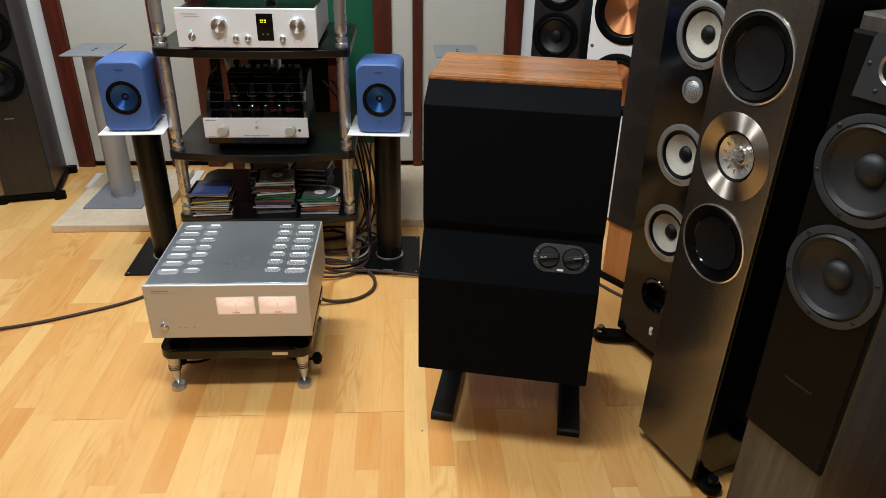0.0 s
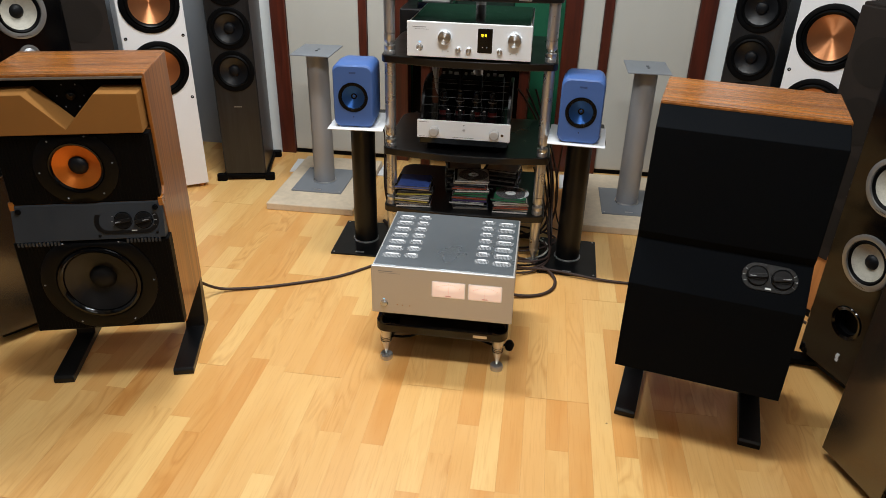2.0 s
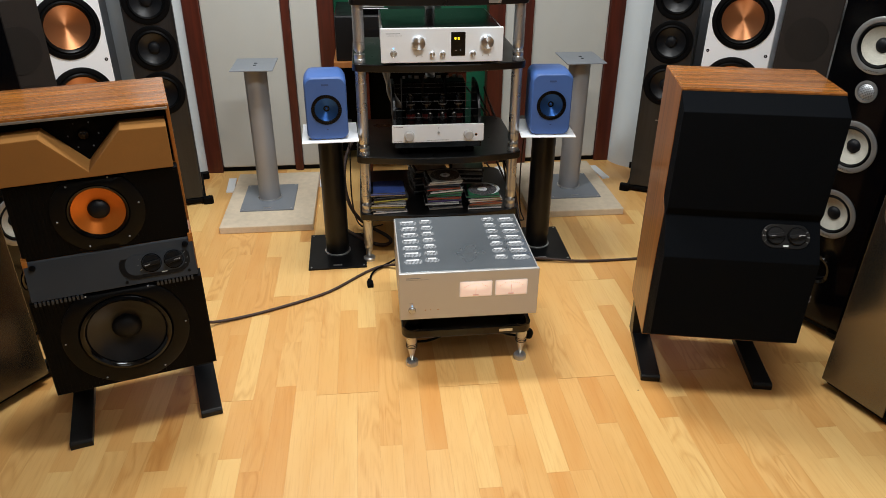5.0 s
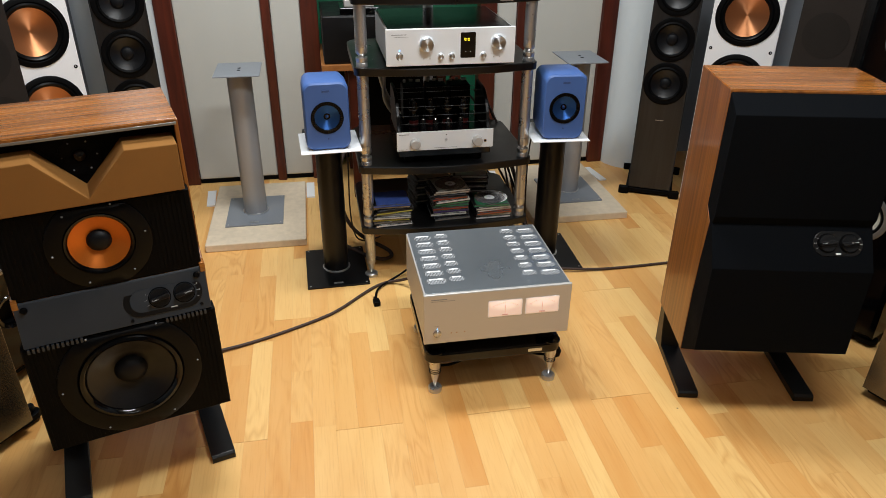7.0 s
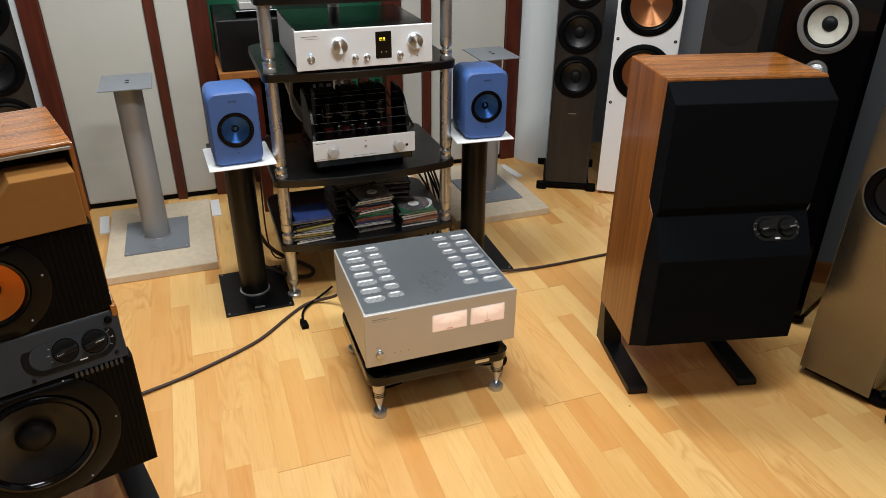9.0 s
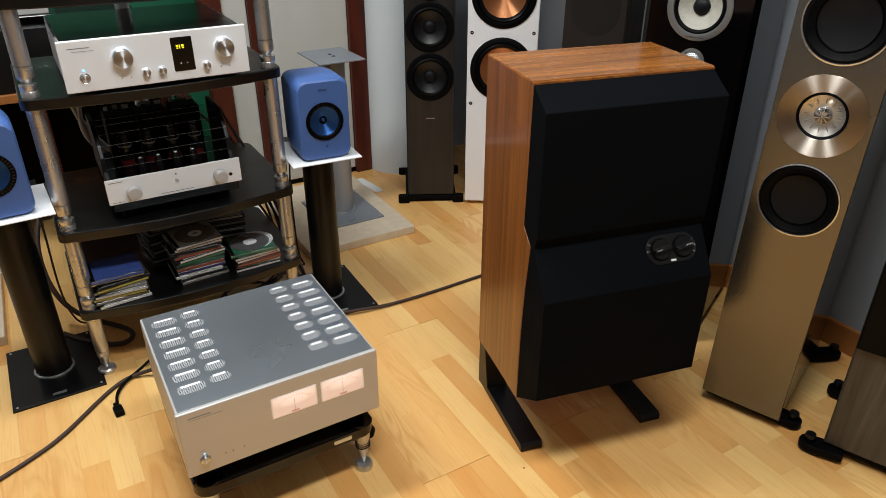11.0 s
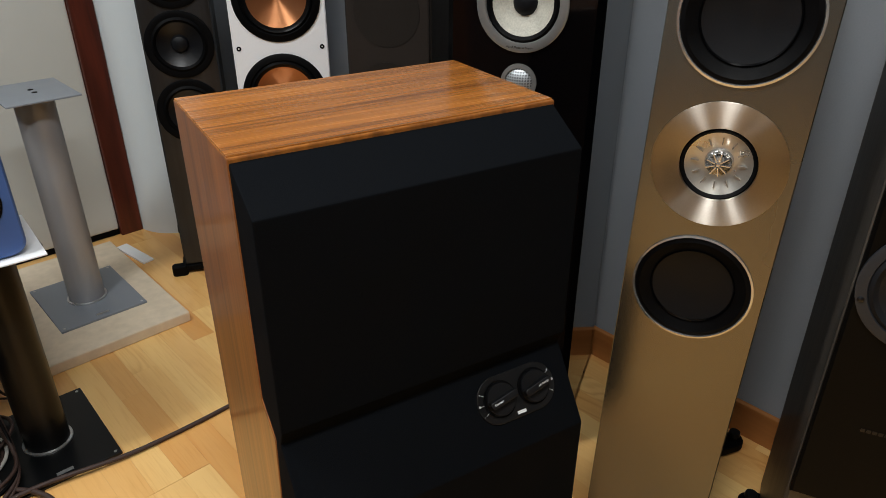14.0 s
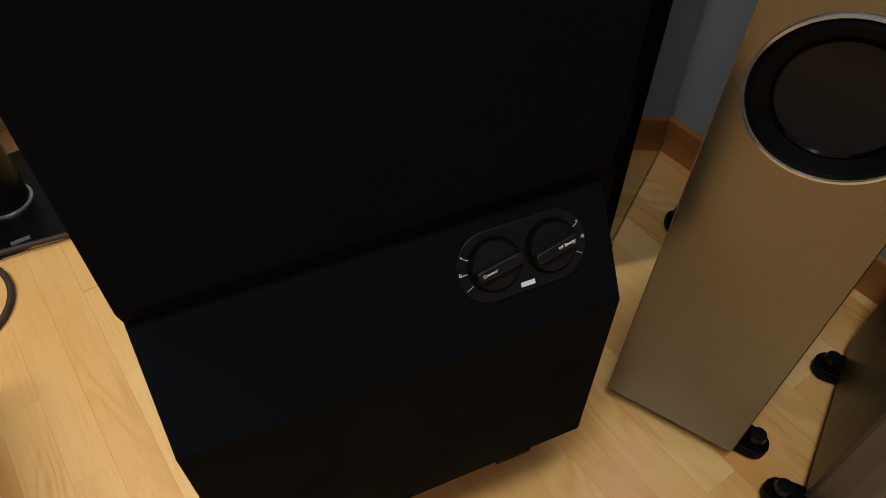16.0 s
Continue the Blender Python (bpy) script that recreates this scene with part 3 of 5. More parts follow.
def open_speaker(m, w=0.40):
    th = thing("floor_speaker", "teak floor speaker, grilles off, amber midrange and black woofer showing", "loudspeaker", m, "pair of teak speakers")
    veneered_shell(th, w, True)
    part("edge_strip", box(B(), 0.004, w - 0.004, -0.003, 0.003, 0.943, 0.949, 0.0008), "ring_silver", th)
    # tweeter wall and foam
    tw = part("tweeter_baffle", box(B(), 0.0095, w - 0.0095, 0.040, 0.0458, 0.8065, 0.9435, 0.001), "rubber", th)
    driver("tweeter", th, (0.197, 0.040, 0.890), [("tweeter_plate", "rubber", [(0.0, 0.0), (0.042, 0.0), (0.042, 0.003), (0.02, 0.003), (0.014, 0.0)]), ("dome", "tube_glass", [(0.014, 0.0), (0.012, 0.006), (0.007, 0.009), (0, 0.010)])])
    screws(tw, (0.197, 0.037, 0.890), 0.034, 6, 0.002)
    pts = [(0.006, 0.812), (0.006, 0.916), (0.110, 0.918), (0.198, 0.826), (0.282, 0.918), (w - 0.014, 0.916), (w - 0.014, 0.812)]
    part("foam_block", prism(B(), pts, "y", -0.05, 0.0395, 0.002), "foam", th, "tan foam absorber cut in a deep V")
    # midrange
    bm = holed_box(B(), 0.006, w - 0.006, -0.034, -0.002, 0.612, 0.806, [(0.196, 0.716, 0.068)], 0.002)
    mid = part("mid_baffle", bm, "rubber", th, "ribbed black baffle")
    tagged(part("ribs", ribs(B(), 0.012, w - 0.012, 0.034, 0.618, 0.800, (0.196, 0.716, 0.107)), "rubber", mid), kind="stuff")
    mdr = driver("midrange", th, (0.196, -0.034, 0.716), [("flange", "flange", [(0.106, 0.0), (0.106, 0.004), (0.104, 0.005), (0.072, 0.005), (0.069, 0.002)]), ("surround", "gloss_black", [(0.071, 0.002), (0.069, 0.007), (0.065, 0.006), (0.061, 0.0)]), ("cone", "kevlar", [(0.0625, 0.001), (0.04, -0.008), (0.02, -0.018), (0.0, -0.02)]), ("dust_cap", "cap_black", [(0.0255, -0.015), (0.021, -0.007), (0.012, -0.002), (0, -0.001)])], "amber-coned midrange driver")
    cut_flat(mdr, -0.0995, 0.086)
    screws(mid, (0.196, -0.0395, 0.716), 0.0945, 6, 0.0026, 0.12)
    # sloping control panel
    prof = [(-0.0345, 0.6115), (-0.037, 0.607), (-0.062, 0.512), (-0.03, 0.505), (-0.012, 0.53), (-0.012, 0.602)]
    part("control_panel", prism(B(), prof, "x", 0.003, w - 0.003, 0.001), "panel_grey", th, "slate-grey sloping control panel")
    sp = slope_pose(0.317, 0.0485, 0.560, 0.034 - 0.062, 0.604 - 0.512)
    tone_controls(th, sp, True, 0.86)
    for px_, pz_ in ((-0.102, 0.034), (-0.093, -0.040), (0.060, -0.036), (0.068, 0.030)):
        bm = lathe(B(), [(0.0042, 0.0), (0.0042, 0.0012), (0.0022, 0.0012), (0.0016, 0.0004), (0, 0.0004)], (0, 0, 0), "up", 14)
        bm.transform(sp @ pose(px_, pz_, 0.0))
        part("screw", bm, "satin_black", th)
    for x, fz in ((0.022, 0.016), (w - 0.022, 0.016)):
        bm = lathe(B(), [(0.0075, 0.0), (0.0075, 0.006), (0.005, 0.009), (0, 0.009)], (0, 0, 0), "up", 20)
        bm.transform(slope_pose(x, 0.0385, 0.594, 0.034 - 0.062, 0.604 - 0.512))
        part("grille_peg", bm, "rubber", th)
    bm = B()
    x = 0.008
    while x < w - 0.012:
        if abs(x - 0.2) > 0.085:
            box(bm, x, x + 0.005, -0.066, -0.055, 0.500, 0.511)
        x += 0.0095
    tagged(part("tooth_row", bm, "panel_grey", th), kind="stuff")
    # woofer
    bm = holed_box(B(), -0.006, w + 0.004, -0.058, -0.021, 0.218, 0.506, [(0.196, WZ, 0.112)])
    wb = part("woofer_baffle", bm, "rubber", th, "ribbed black woofer baffle")
    tagged(part("ribs", ribs(B(), -0.001, w - 0.001, 0.058, 0.224, 0.498, (0.196, WZ, 0.157)), "rubber", wb), kind="stuff")
    wdr = driver("woofer", th, (0.196, -0.058, WZ), [("flange", "flange", [(0.156, 0.0), (0.156, 0.004), (0.1535, 0.006), (0.116, 0.006), (0.112, 0.002)]), ("surround", "gloss_black", [(0.114, 0.002), (0.111, 0.010), (0.104, 0.012), (0.098, 0.008), (0.095, 0.0)]), ("cone", "cone_black", [(0.096, 0.001), (0.07, -0.012), (0.045, -0.026), (0.0, -0.03)]), ("dust_cap", "cap_black", [(0.0375, -0.027), (0.031, -0.016), (0.018, -0.009), (0, -0.007)])], "large black woofer with a glossy surround")
    cut_flat(wdr, -0.152, 0.127)
    screws(wb, (0.196, -0.0645, WZ), 0.1475, 6, 0.0026, 0.0)
    speaker_feet(th, ((-0.024, 0.036), (0.334, 0.396)))
    for x in (0.002, w - 0.012):
        part("shell_tab", box(B(), x, x + 0.012, -0.04, -0.012, 0.598, 0.622, 0.001), "teak_top", th)
    return th


covered_speaker(pose(1.187, 3.212, 0, 0, 0, -12.5))
open_speaker(pose(-0.508, 3.068, 0, 0, 0, 16.3))


# ---- tower speakers ----
def lobed_foot(parent, x, y, ang, length=0.09, z=0.03):
    bm = prism(B(), [(-0.022, -0.03), (0.022, -0.03), (0.026, length * 0.5), (0.024, length)] + [(0.024 * math.cos(a), length + 0.024 * math.sin(a)) for a in (0.5, 1.0, 1.57, 2.1, 2.6)] + [(-0.024, length), (-0.026, length * 0.5)], "z", 0.010, z, 0.003)
    bm.transform(pose(x, y, 0, 0, 0, ang))
    foot = part("outrigger", bm, "rubber", parent)
    bm = lathe(B(), [(0.0, z + 0.022), (0.012, z + 0.021), (0.014, z + 0.012), (0.008, z + 0.010), (0.008, z)], (0, length, 0), "up", 20)
    lathe(bm, [(0.006, 0.012), (0.006, 0.0), (0, 0)], (0, length, 0), "up", 12)
    bm.transform(pose(x, y, 0, 0, 0, ang))
    part("levelling_foot", bm, "satin_black", foot)
    return foot


def bronze_tower(m, copy_of=None):
    w, d, h = 0.206, 0.43, 1.21
    th = thing("floor_speaker", "slim bronze-fronted floor speaker with black sides", "loudspeaker", m, "bronze towers")
    holes = [(w / 2, 0.650, 0.084), (w / 2, 0.850, 0.0895), (w / 2, 1.050, 0.084)]
    part("body", holed_box(B(), 0.001, w - 0.001, 0.012, d, 0.034, h, holes), "gloss_black", th, "gloss black cabinet")
    part("front_panel", holed_box(B(), 0, w, 0.0, 0.0118, 0.036, h, holes, 0.0015, False), "bronze", th, "bronze anodised front")
    part("plinth", box(B(), 0.01, w - 0.01, 0.02, d - 0.02, 0.016, 0.034, 0.002), "rubber", th)
    for z in (0.650, 1.050):
        driver("woofer", th, (w / 2, 0.0, z), [("ring", "chrome", [(0.0885, 0.0), (0.0885, 0.003), (0.0855, 0.0035), (0.0845, 0.001)]), ("surround", "rubber", [(0.085, 0.001), (0.078, 0.003), (0.068, -0.003), (0.062, -0.006)]), ("rim", "gloss_black", [(0.0625, -0.006), (0.061, -0.003), (0.059, -0.006)]), ("cone", "cap_black", [(0.060, -0.006), (0.05, -0.009), (0.02, -0.013), (0, -0.014)])], "black woofer with a thin bright ring")
    uni = driver("concentric_driver", th, (w / 2, 0.0, 0.850), [("trim_ring", "bronze_ring", [(0.0915, 0.0003), (0.0915, 0.0011), (0.0912, 0.0013), (0.0908, 0.0013), (0.0537, -0.0012), (0.0533, -0.0014), (0.052, -0.006)]), ("surround", "rubber", [(0.053, -0.006), (0.050, -0.003), (0.046, -0.007)]), ("cone", "silver_cone", [(0.047, -0.007), (0.035, -0.013), (0.022, -0.018), (0.019, -0.018)]), ("throat", "chrome", [(0.020, -0.018), (0.018, -0.012), (0.014, -0.016), (0.010, -0.020), (0, -0.021)]), ("dome", "chrome", [(0.009, -0.018), (0.006, -0.010), (0.003, -0.004), (0, -0.003)])], "silver concentric driver in a turned bronze ring")
    for i in range(12):
        a = 2 * math.pi * i / 12
        bm = box(B(), 0.027, 0.038, -0.0018, 0.0, -0.0009, 0.0009)
        bm.transform(pose(w / 2, 0.0125, 0.850) @ Matrix.Rotation(a, 4, "Y"))
        part("cone_rib", bm, "ring_silver", uni)
    for i in range(9):
        a = 2 * math.pi * i / 9
        bm = box(B(), 0.004, 0.0165, 0.002, 0.016, -0.0008, 0.0008)
        bm.transform(pose(w / 2, 0.0, 0.850) @ Matrix.Rotation(a, 4, "Y"))
        part("waveguide_fin", bm, "chrome", uni)
    lobed_foot(th, w - 0.02, 0.05, -95, 0.046)
    lobed_foot(th, 0.05, 0.06, 95, 0.012)
    lobed_foot(th, w - 0.02, d - 0.05, -45, 0.085)
    lobed_foot(th, 0.02, d - 0.05, 45, 0.085)
    return th


# stands a little out of plumb on its spikes
LEAN = Matrix.Translation((0, 0, 0.8)) @ pose(0, 0, 0, 0, 1.0, 0) @ Matrix.Translation((0, 0, -0.8))
kr = bronze_tower(pose(1.7635, 3.083, 0, 0, 0, math.degrees(math.atan2(-0.931, 0.364))) @ LEAN)
copy_thing(kr, pose(-0.812, 3.192, 0, 0, 0, math.degrees(math.atan2(0.82, 0.57))))


def gloss_black_tower(m):
    w, d, h = 0.29, 0.37, 1.15
    th = thing("floor_speaker", "gloss black floor speaker with beige flax cones in silver rings", "loudspeaker", m, "gloss black towers")
    part("body", holed_box(B(), 0, w, 0, d, 0.045, h, [(w / 2, 1.006, 0.066), (w / 2, 0.868, 0.025), (w / 2, 0.690, 0.066), (w / 2, 0.455, 0.066), (w / 2, 0.245, 0.042)], 0.014), "gloss_black", th)
    part("plinth", box(B(), 0.03, w - 0.03, 0.03, d - 0.03, 0.02, 0.045, 0.003), "rubber", th)
    for z, nm in ((1.006, "midrange"), (0.690, "woofer"), (0.455, "woofer")):
        dr = driver(nm, th, (w / 2, 0.0, z), [("ring", "ring_silver", [(0.084, 0.0), (0.084, 0.004), (0.080, 0.006), (0.068, 0.004), (0.066, 0.0)]), ("surround", "rubber", [(0.067, 0.001), (0.062, 0.004), (0.056, -0.001)]), ("cone", "flax", [(0.057, -0.001), (0.04, -0.012), (0.0, -0.026)]), ("dust_cap", "cap_black", [(0.023, -0.019), (0.018, -0.011), (0.01, -0.007), (0, -0.006)])], "flax-coned driver in a silver ring")
        letter_part("Hand Made in France", 0.006, "bronze", dr, pose(w / 2, -0.0055, z - 0.0745, 90, 0, 0))
    tw = driver("tweeter", th, (w / 2, 0.0, 0.868), [("ring", "ring_silver", [(0.034, 0.0), (0.034, 0.003), (0.026, 0.004), (0.025, 0.0)]), ("dome", "mesh_upright", [(0.026, 0.0), (0.02, 0.006), (0.01, 0.010), (0, 0.011)])], "small mesh-covered tweeter")
    driver("port", th, (w / 2, 0.0, 0.245), [("rim", "gloss_black", [(0.055, 0.0), (0.052, 0.004), (0.042, 0.0), (0.038, -0.012)]), ("tunnel", "rubber", [(0.0385, -0.012), (0.036, -0.03), (0, -0.03)])], "flared bass port")
    bm = B()
    for k in range(5):
        box(bm, -0.006 + 0.002 * math.sin(k * 2.0), 0.004 + 0.002 * math.sin(k * 2.0), -0.001, 0.001, -0.014 + 0.006 * k, -0.0105 + 0.006 * k)
    bm.transform(pose(w / 2 + 0.01, -0.001, 0.125))
    part("badge", bm, "print", th, "small pale squiggle badge")
    f2 = lobed_foot(th, w - 0.03, d - 0.04, 10, 0.05)
    bm = lathe(B(), [(0.011, 0.03), (0.011, 0.05), (0.008, 0.055), (0, 0.055)], (0, 0.05, 0), "up", 20)
    bm.transform(pose(w - 0.03, d - 0.04, 0, 0, 0, 10))
    part("spike_cap", bm, "chrome", f2)
    f1 = lobed_foot(th, 0.03, 0.03, 146, 0.085)
    bm = lathe(B(), [(0.011, 0.03), (0.011, 0.05), (0.008, 0.055), (0, 0.055)], (0, 0.085, 0), "up", 20)
    bm.transform(pose(0.03, 0.03, 0, 0, 0, 146))
    part("spike_cap", bm, "chrome", f1)
    lobed_foot(th, w - 0.03, 0.05, -90, 0.012)
    lobed_foot(th, 0.03, d - 0.04, -10, 0.05)
    return th


fr = gloss_black_tower(pose(1.815, 3.556, 0, 0, 0, math.degrees(math.atan2(-0.9, 0.43))))
copy_thing(fr, pose(-0.855, 3.50, 0, 0, 0, 60))


def brown_tower(m):
    w, d, h = 0.205, 0.30, 1.1
    th = thing("floor_speaker", "dark brown floor speaker with long mesh grille on amber wood base", "loudspeaker", m, "brown grille towers")
    part("body", box(B(), 0, w, 0.014, d, 0.24, h, 0.004), "brown_grille", th, "dark brown cabinet")
    part("base", box(B(), 0, w, 0.012, d, 0.0202, 0.2398, 0.004), "amber_wood", th, "amber wood base")
    part("grille", box(B(), 0.003, w - 0.003, 0.0, 0.0135, 0.24, h - 0.01, 0.004), "brown_grille", th, "brown mesh grille")
    for z in (0.36, 0.55, 0.74, 0.93):
        part("driver_shade", lathe(B(), [(0.078, -0.002), (0.078, 0.0012), (0.0, 0.0012)], (w / 2, 0, z)), "brown_disc", th)
    part("plinth", box(B(), -0.01, w + 0.01, 0.0, d + 0.01, 0.0, 0.02, 0.003), "rubber", th)
    return th


br = brown_tower(pose(1.872, 3.96, 0, 0, 0, math.degrees(math.atan2(-0.82, 0.57))))
copy_thing(br, pose(-0.835, 3.835, 0, 0, 0, 52))


def white_tower(m):
    w, d, h = 0.28, 0.40, 1.12
    th = thing("floor_speaker", "white floor speaker with spun copper cones in black surrounds", "loudspeaker", m, "white towers")
    part("body", holed_box(B(), 0, w, 0, d, 0.018, h, [(w / 2, 0.892, 0.1), (w / 2, 0.604, 0.1)]), "white_paint", th)
    for z in (0.892, 0.604):
        driver("woofer", th, (w / 2, 0.0, z), [("flange", "rubber", [(0.127, 0.0), (0.127, 0.004), (0.122, 0.007), (0.108, 0.008), (0.104, 0.004)]), ("surround", "flange", [(0.105, 0.004), (0.098, 0.011), (0.09, 0.006), (0.087, 0.001)]), ("cone", "copper", [(0.088, 0.001), (0.05, -0.014), (0.0, -0.026)])], "spun copper woofer")
    for z in (1.04, 0.748, 0.462):
        for x in (0.018, w - 0.018):
            part("grille_socket", lathe(B(), [(0.007, 0.0), (0.007, 0.0015), (0.004, 0.001), (0, -0.001)], (x, 0, z), n=16), "rubber", th)
    for x in (0.03, w - 0.03):
        for y in (0.03, d - 0.03):
            part("foot", lathe(B(), [(0.014, 0.0), (0.018, 0.018)], (x, y, 0), "up", 20), "amber_wood", th)
    return th


wr = white_tower(pose(1.882, 4.548, 0, 0, 0, math.degrees(math.atan2(-0.56, 0.83))))
copy_thing(wr, pose(-0.722 - 0.28 * 0.82, 4.594 - 0.28 * 0.572, 0, 0, 0, 34.9))


def oak_tower(m):
    w, d, h = 0.205, 0.33, 1.12
    th = thing("floor_speaker", "dark glossy oak floor speaker with three black woofers", "loudspeaker", m, "dark oak towers")
    part("body", holed_box(B(), 0, w, 0, d, 0.032, h, [(w / 2, z, 0.075) for z in (0.562, 0.762, 0.962)], 0.005), "dark_oak", th)
    for z in (0.562, 0.762, 0.962):
        driver("woofer", th, (w / 2, 0.0, z), [("flange", "rubber", [(0.098, 0.0), (0.098, 0.004), (0.092, 0.006), (0.078, 0.004)]), ("surround", "rubber", [(0.079, 0.004), (0.072, 0.009), (0.065, 0.002)]), ("cone", "cone_black", [(0.066, 0.002), (0.045, -0.008), (0.0, -0.022)]), ("dust_cap", "cap_black", [(0.026, -0.014), (0.022, -0.004), (0.012, 0.001), (0, 0.002)])], "black woofer")
    part("plinth", box(B(), -0.01, w + 0.01, -0.006, d + 0.02, 0.012, 0.032, 0.003), "rubber", th)
    for x in (-0.018, w + 0.018):
        for y in (0.0, d + 0.005):
            bm = prism(B(), rounded(x, y, 0.05, 0.036, 0.012, 4), "z", 0.0, 0.034, 0.003)
            part("foot", bm, "rubber", th)
    bm = box(B(), w / 2 - 0.018, w / 2 + 0.018, -0.0012, 0.001, 0.385, 0.389)
    part("badge", bm, "ring_silver", th)
    return th


orr = oak_tower(pose(1.676, 4.696, 0, 0, 0, math.degrees(math.atan2(-0.462, 0.887))))
copy_thing(orr, pose(-0.668, 4.682, 0, 0, 0, math.degrees(math.atan2(0.236, 0.97))))


def grey_oak_tower(m):
    w, d, h = 0.19, 0.33, 1.165
    th = thing("floor_speaker", "grey oak floor speaker with dark brown front and black woofers", "loudspeaker", m)
    holes = [(w / 2, 0.730, 0.074), (w / 2, 0.929, 0.074)]
    part("body", holed_box(B(), 0, w, 0.006, d, 0.034, h, holes, 0.005), "grey_oak", th, "grey oak cabinet")
    bm = holed_box(B(), 0.002, w - 0.002, -0.008, 0.0055, 0.336, h - 0.026, holes, 0.004, False)
    part("front_panel", bm, "brown_front", th, "dark brown satin front")
    for z in (0.929, 0.730):
        dr = driver("woofer", th, (w / 2, -0.008, z), [("flange", "flange_grey", [(0.094, 0.0), (0.094, 0.004), (0.091, 0.005), (0.080, 0.005), (0.078, 0.002)]), ("surround", "cone_grey", [(0.079, 0.002), (0.073, 0.008), (0.066, 0.001)]), ("cone", "cone_grey", [(0.067, 0.001), (0.045, -0.01), (0.0, -0.022)]), ("dust_cap", "cone_grey", [(0.029, -0.014), (0.024, -0.005), (0.013, 0.0), (0, 0.001)])], "large black woofer")
        screws(dr, (w / 2, -0.0135, z), 0.087, 6, 0.0045, 0.3, mat="cone_black")
    bm = prism(B(), [(w / 2 - 0.06, 1.04), (w / 2 + 0.06, 1.04), (w / 2 + 0.05, 1.135), (w / 2 + 0.04, 1.145), (w / 2 - 0.04, 1.145), (w / 2 - 0.05, 1.135)], "y", -0.0125, -0.008, 0.001)
    tp = part("tweeter_plate", bm, "flange_grey", th)
    driver("tweeter", th, (w / 2, -0.0125, 1.095), [("ring", "ring_silver", [(0.028, 0.0), (0.026, 0.003), (0.022, 0.0)]), ("dome", "cap_black", [(0.022, 0.0), (0.014, 0.006), (0, 0.008)])], "soft dome tweeter")
    screws(tp, (w / 2, -0.0125, 1.095), 0.045, 6, 0.0045, mat="cone_grey")
    for k in range(8):
        part("badge_bar", box(B(), w / 2 - 0.030 + 0.0078 * k, w / 2 - 0.0245 + 0.0078 * k, -0.0088, -0.008, 0.488, 0.494), "cone_black", th)
    part("plinth", box(B(), 0.01, w - 0.01, 0.02, d - 0.02, 0.014, 0.034, 0.002), "rubber", th)
    lobed_foot(th, 0.02, 0.005, 95, 0.05)
    lobed_foot(th, 0.015, d - 0.05, 105, 0.035)
    lobed_foot(th, w - 0.015, 0.03, -75, 0.035)
    return th


grey_oak_tower(pose(1.857, 2.793, 0, 0, 0, math.degrees(math.atan2(-0.93, 0.37))))


# ---- stands on the floor ----
def slab(x0, x1, y0, y1, label):
    bm = box(B(), x0, x1, y0, y1, 0.0, 0.034, 0.004)
    return tagged(new("stone_slab", finish("stone_slab", bm, "slab")), label, "slab", "cream slabs")


slab(-0.338, 0.082, 4.378, 5.02, "cream stone slab lying on the floor")
slab(1.10, 1.556, 4.412, 5.05, "cream stone slab with a chipped corner on the floor")
for x, y, a in ((-0.372, 4.94, 4), (0.105, 4.97, 0), (1.60, 4.95, 8), (1.06, 4.98, 0)):
    bm = box(B(), -0.02, 0.02, -0.09, 0.09, 0.0, 0.008, 0.001)
    bm.transform(pose(x, y, 0, 0, 0, a))
    tagged(new("card_strip", finish("card_strip", bm, "white_sheet")), "pale strip lying on the floor by the panel", "strip", "strips under the panels")


def speaker_stand(m, tall, base, plate, col_r, mats, label, group):
    """A round-column stand: base plate, column, collar, top plate."""
    th = thing("speaker_stand", label, "speaker stand", m, group)
    bw, bd = base
    bp = part("base_plate", box(B(), -bw / 2, bw / 2, -bd / 2, bd / 2, 0, 0.007, 0.0012), mats[1], th)
    for sx in (-1, 1):
        for sy in (-1, 1):
            part("bolt", lathe(B(), [(0.004, 0.007), (0.003, 0.0085), (0, 0.0085)], (sx * (bw / 2 - 0.012), sy * (bd / 2 - 0.012), 0), "up", 10), "nickel", bp)
    part("badge", box(B(), -0.018, 0.018, -bd / 2 + 0.018, -bd / 2 + 0.028, 0.007, 0.0082), "nickel", bp)
    part("column", lathe(B(), [(col_r, 0.007), (col_r, tall - 0.005)], (0, 0, 0), "up", 48), mats[0], th)
    part("collar", lathe(B(), [(col_r + 0.006, 0.0072), (col_r + 0.006, 0.011), (col_r + 0.0005, 0.0125)], (0, 0, 0), "up", 48), "nickel", th, "thin bright collar")
    pw, pd = plate
    tp = part("top_plate", box(B(), -pw / 2, pw / 2, -pd / 2, pd / 2, tall - 0.005, tall, 0.001), mats[1], th)
    for dy in (-0.018, 0.018):
        part("bolt_hole", lathe(B(), [(0.0075, 0.0), (0.0075, 0.0008), (0.0, 0.0008)], (0.004, dy, tall), "up", 20), "rubber", tp)
    return th


for x, y in ((-0.143, 4.690), (1.358, 4.700)):
    speaker_stand(pose(x, y, 0.034), 0.655, (0.25, 0.305), (0.185, 0.235), 0.051, ("silver_paint", "grey_plate"), "silver round-column speaker stand with a bare top plate", "silver stands")
STANDS = ((0.199, 4.165, 3.0), (1.070, 4.152, -4.0))
for x, y, a in STANDS:
    speaker_stand(pose(x, y, 0, 0, 0, a * 0.4), 0.553, (0.240, 0.312), (0.18, 0.235), 0.049, ("satin_black", "satin_black"), "black round-column speaker stand", "black stands")


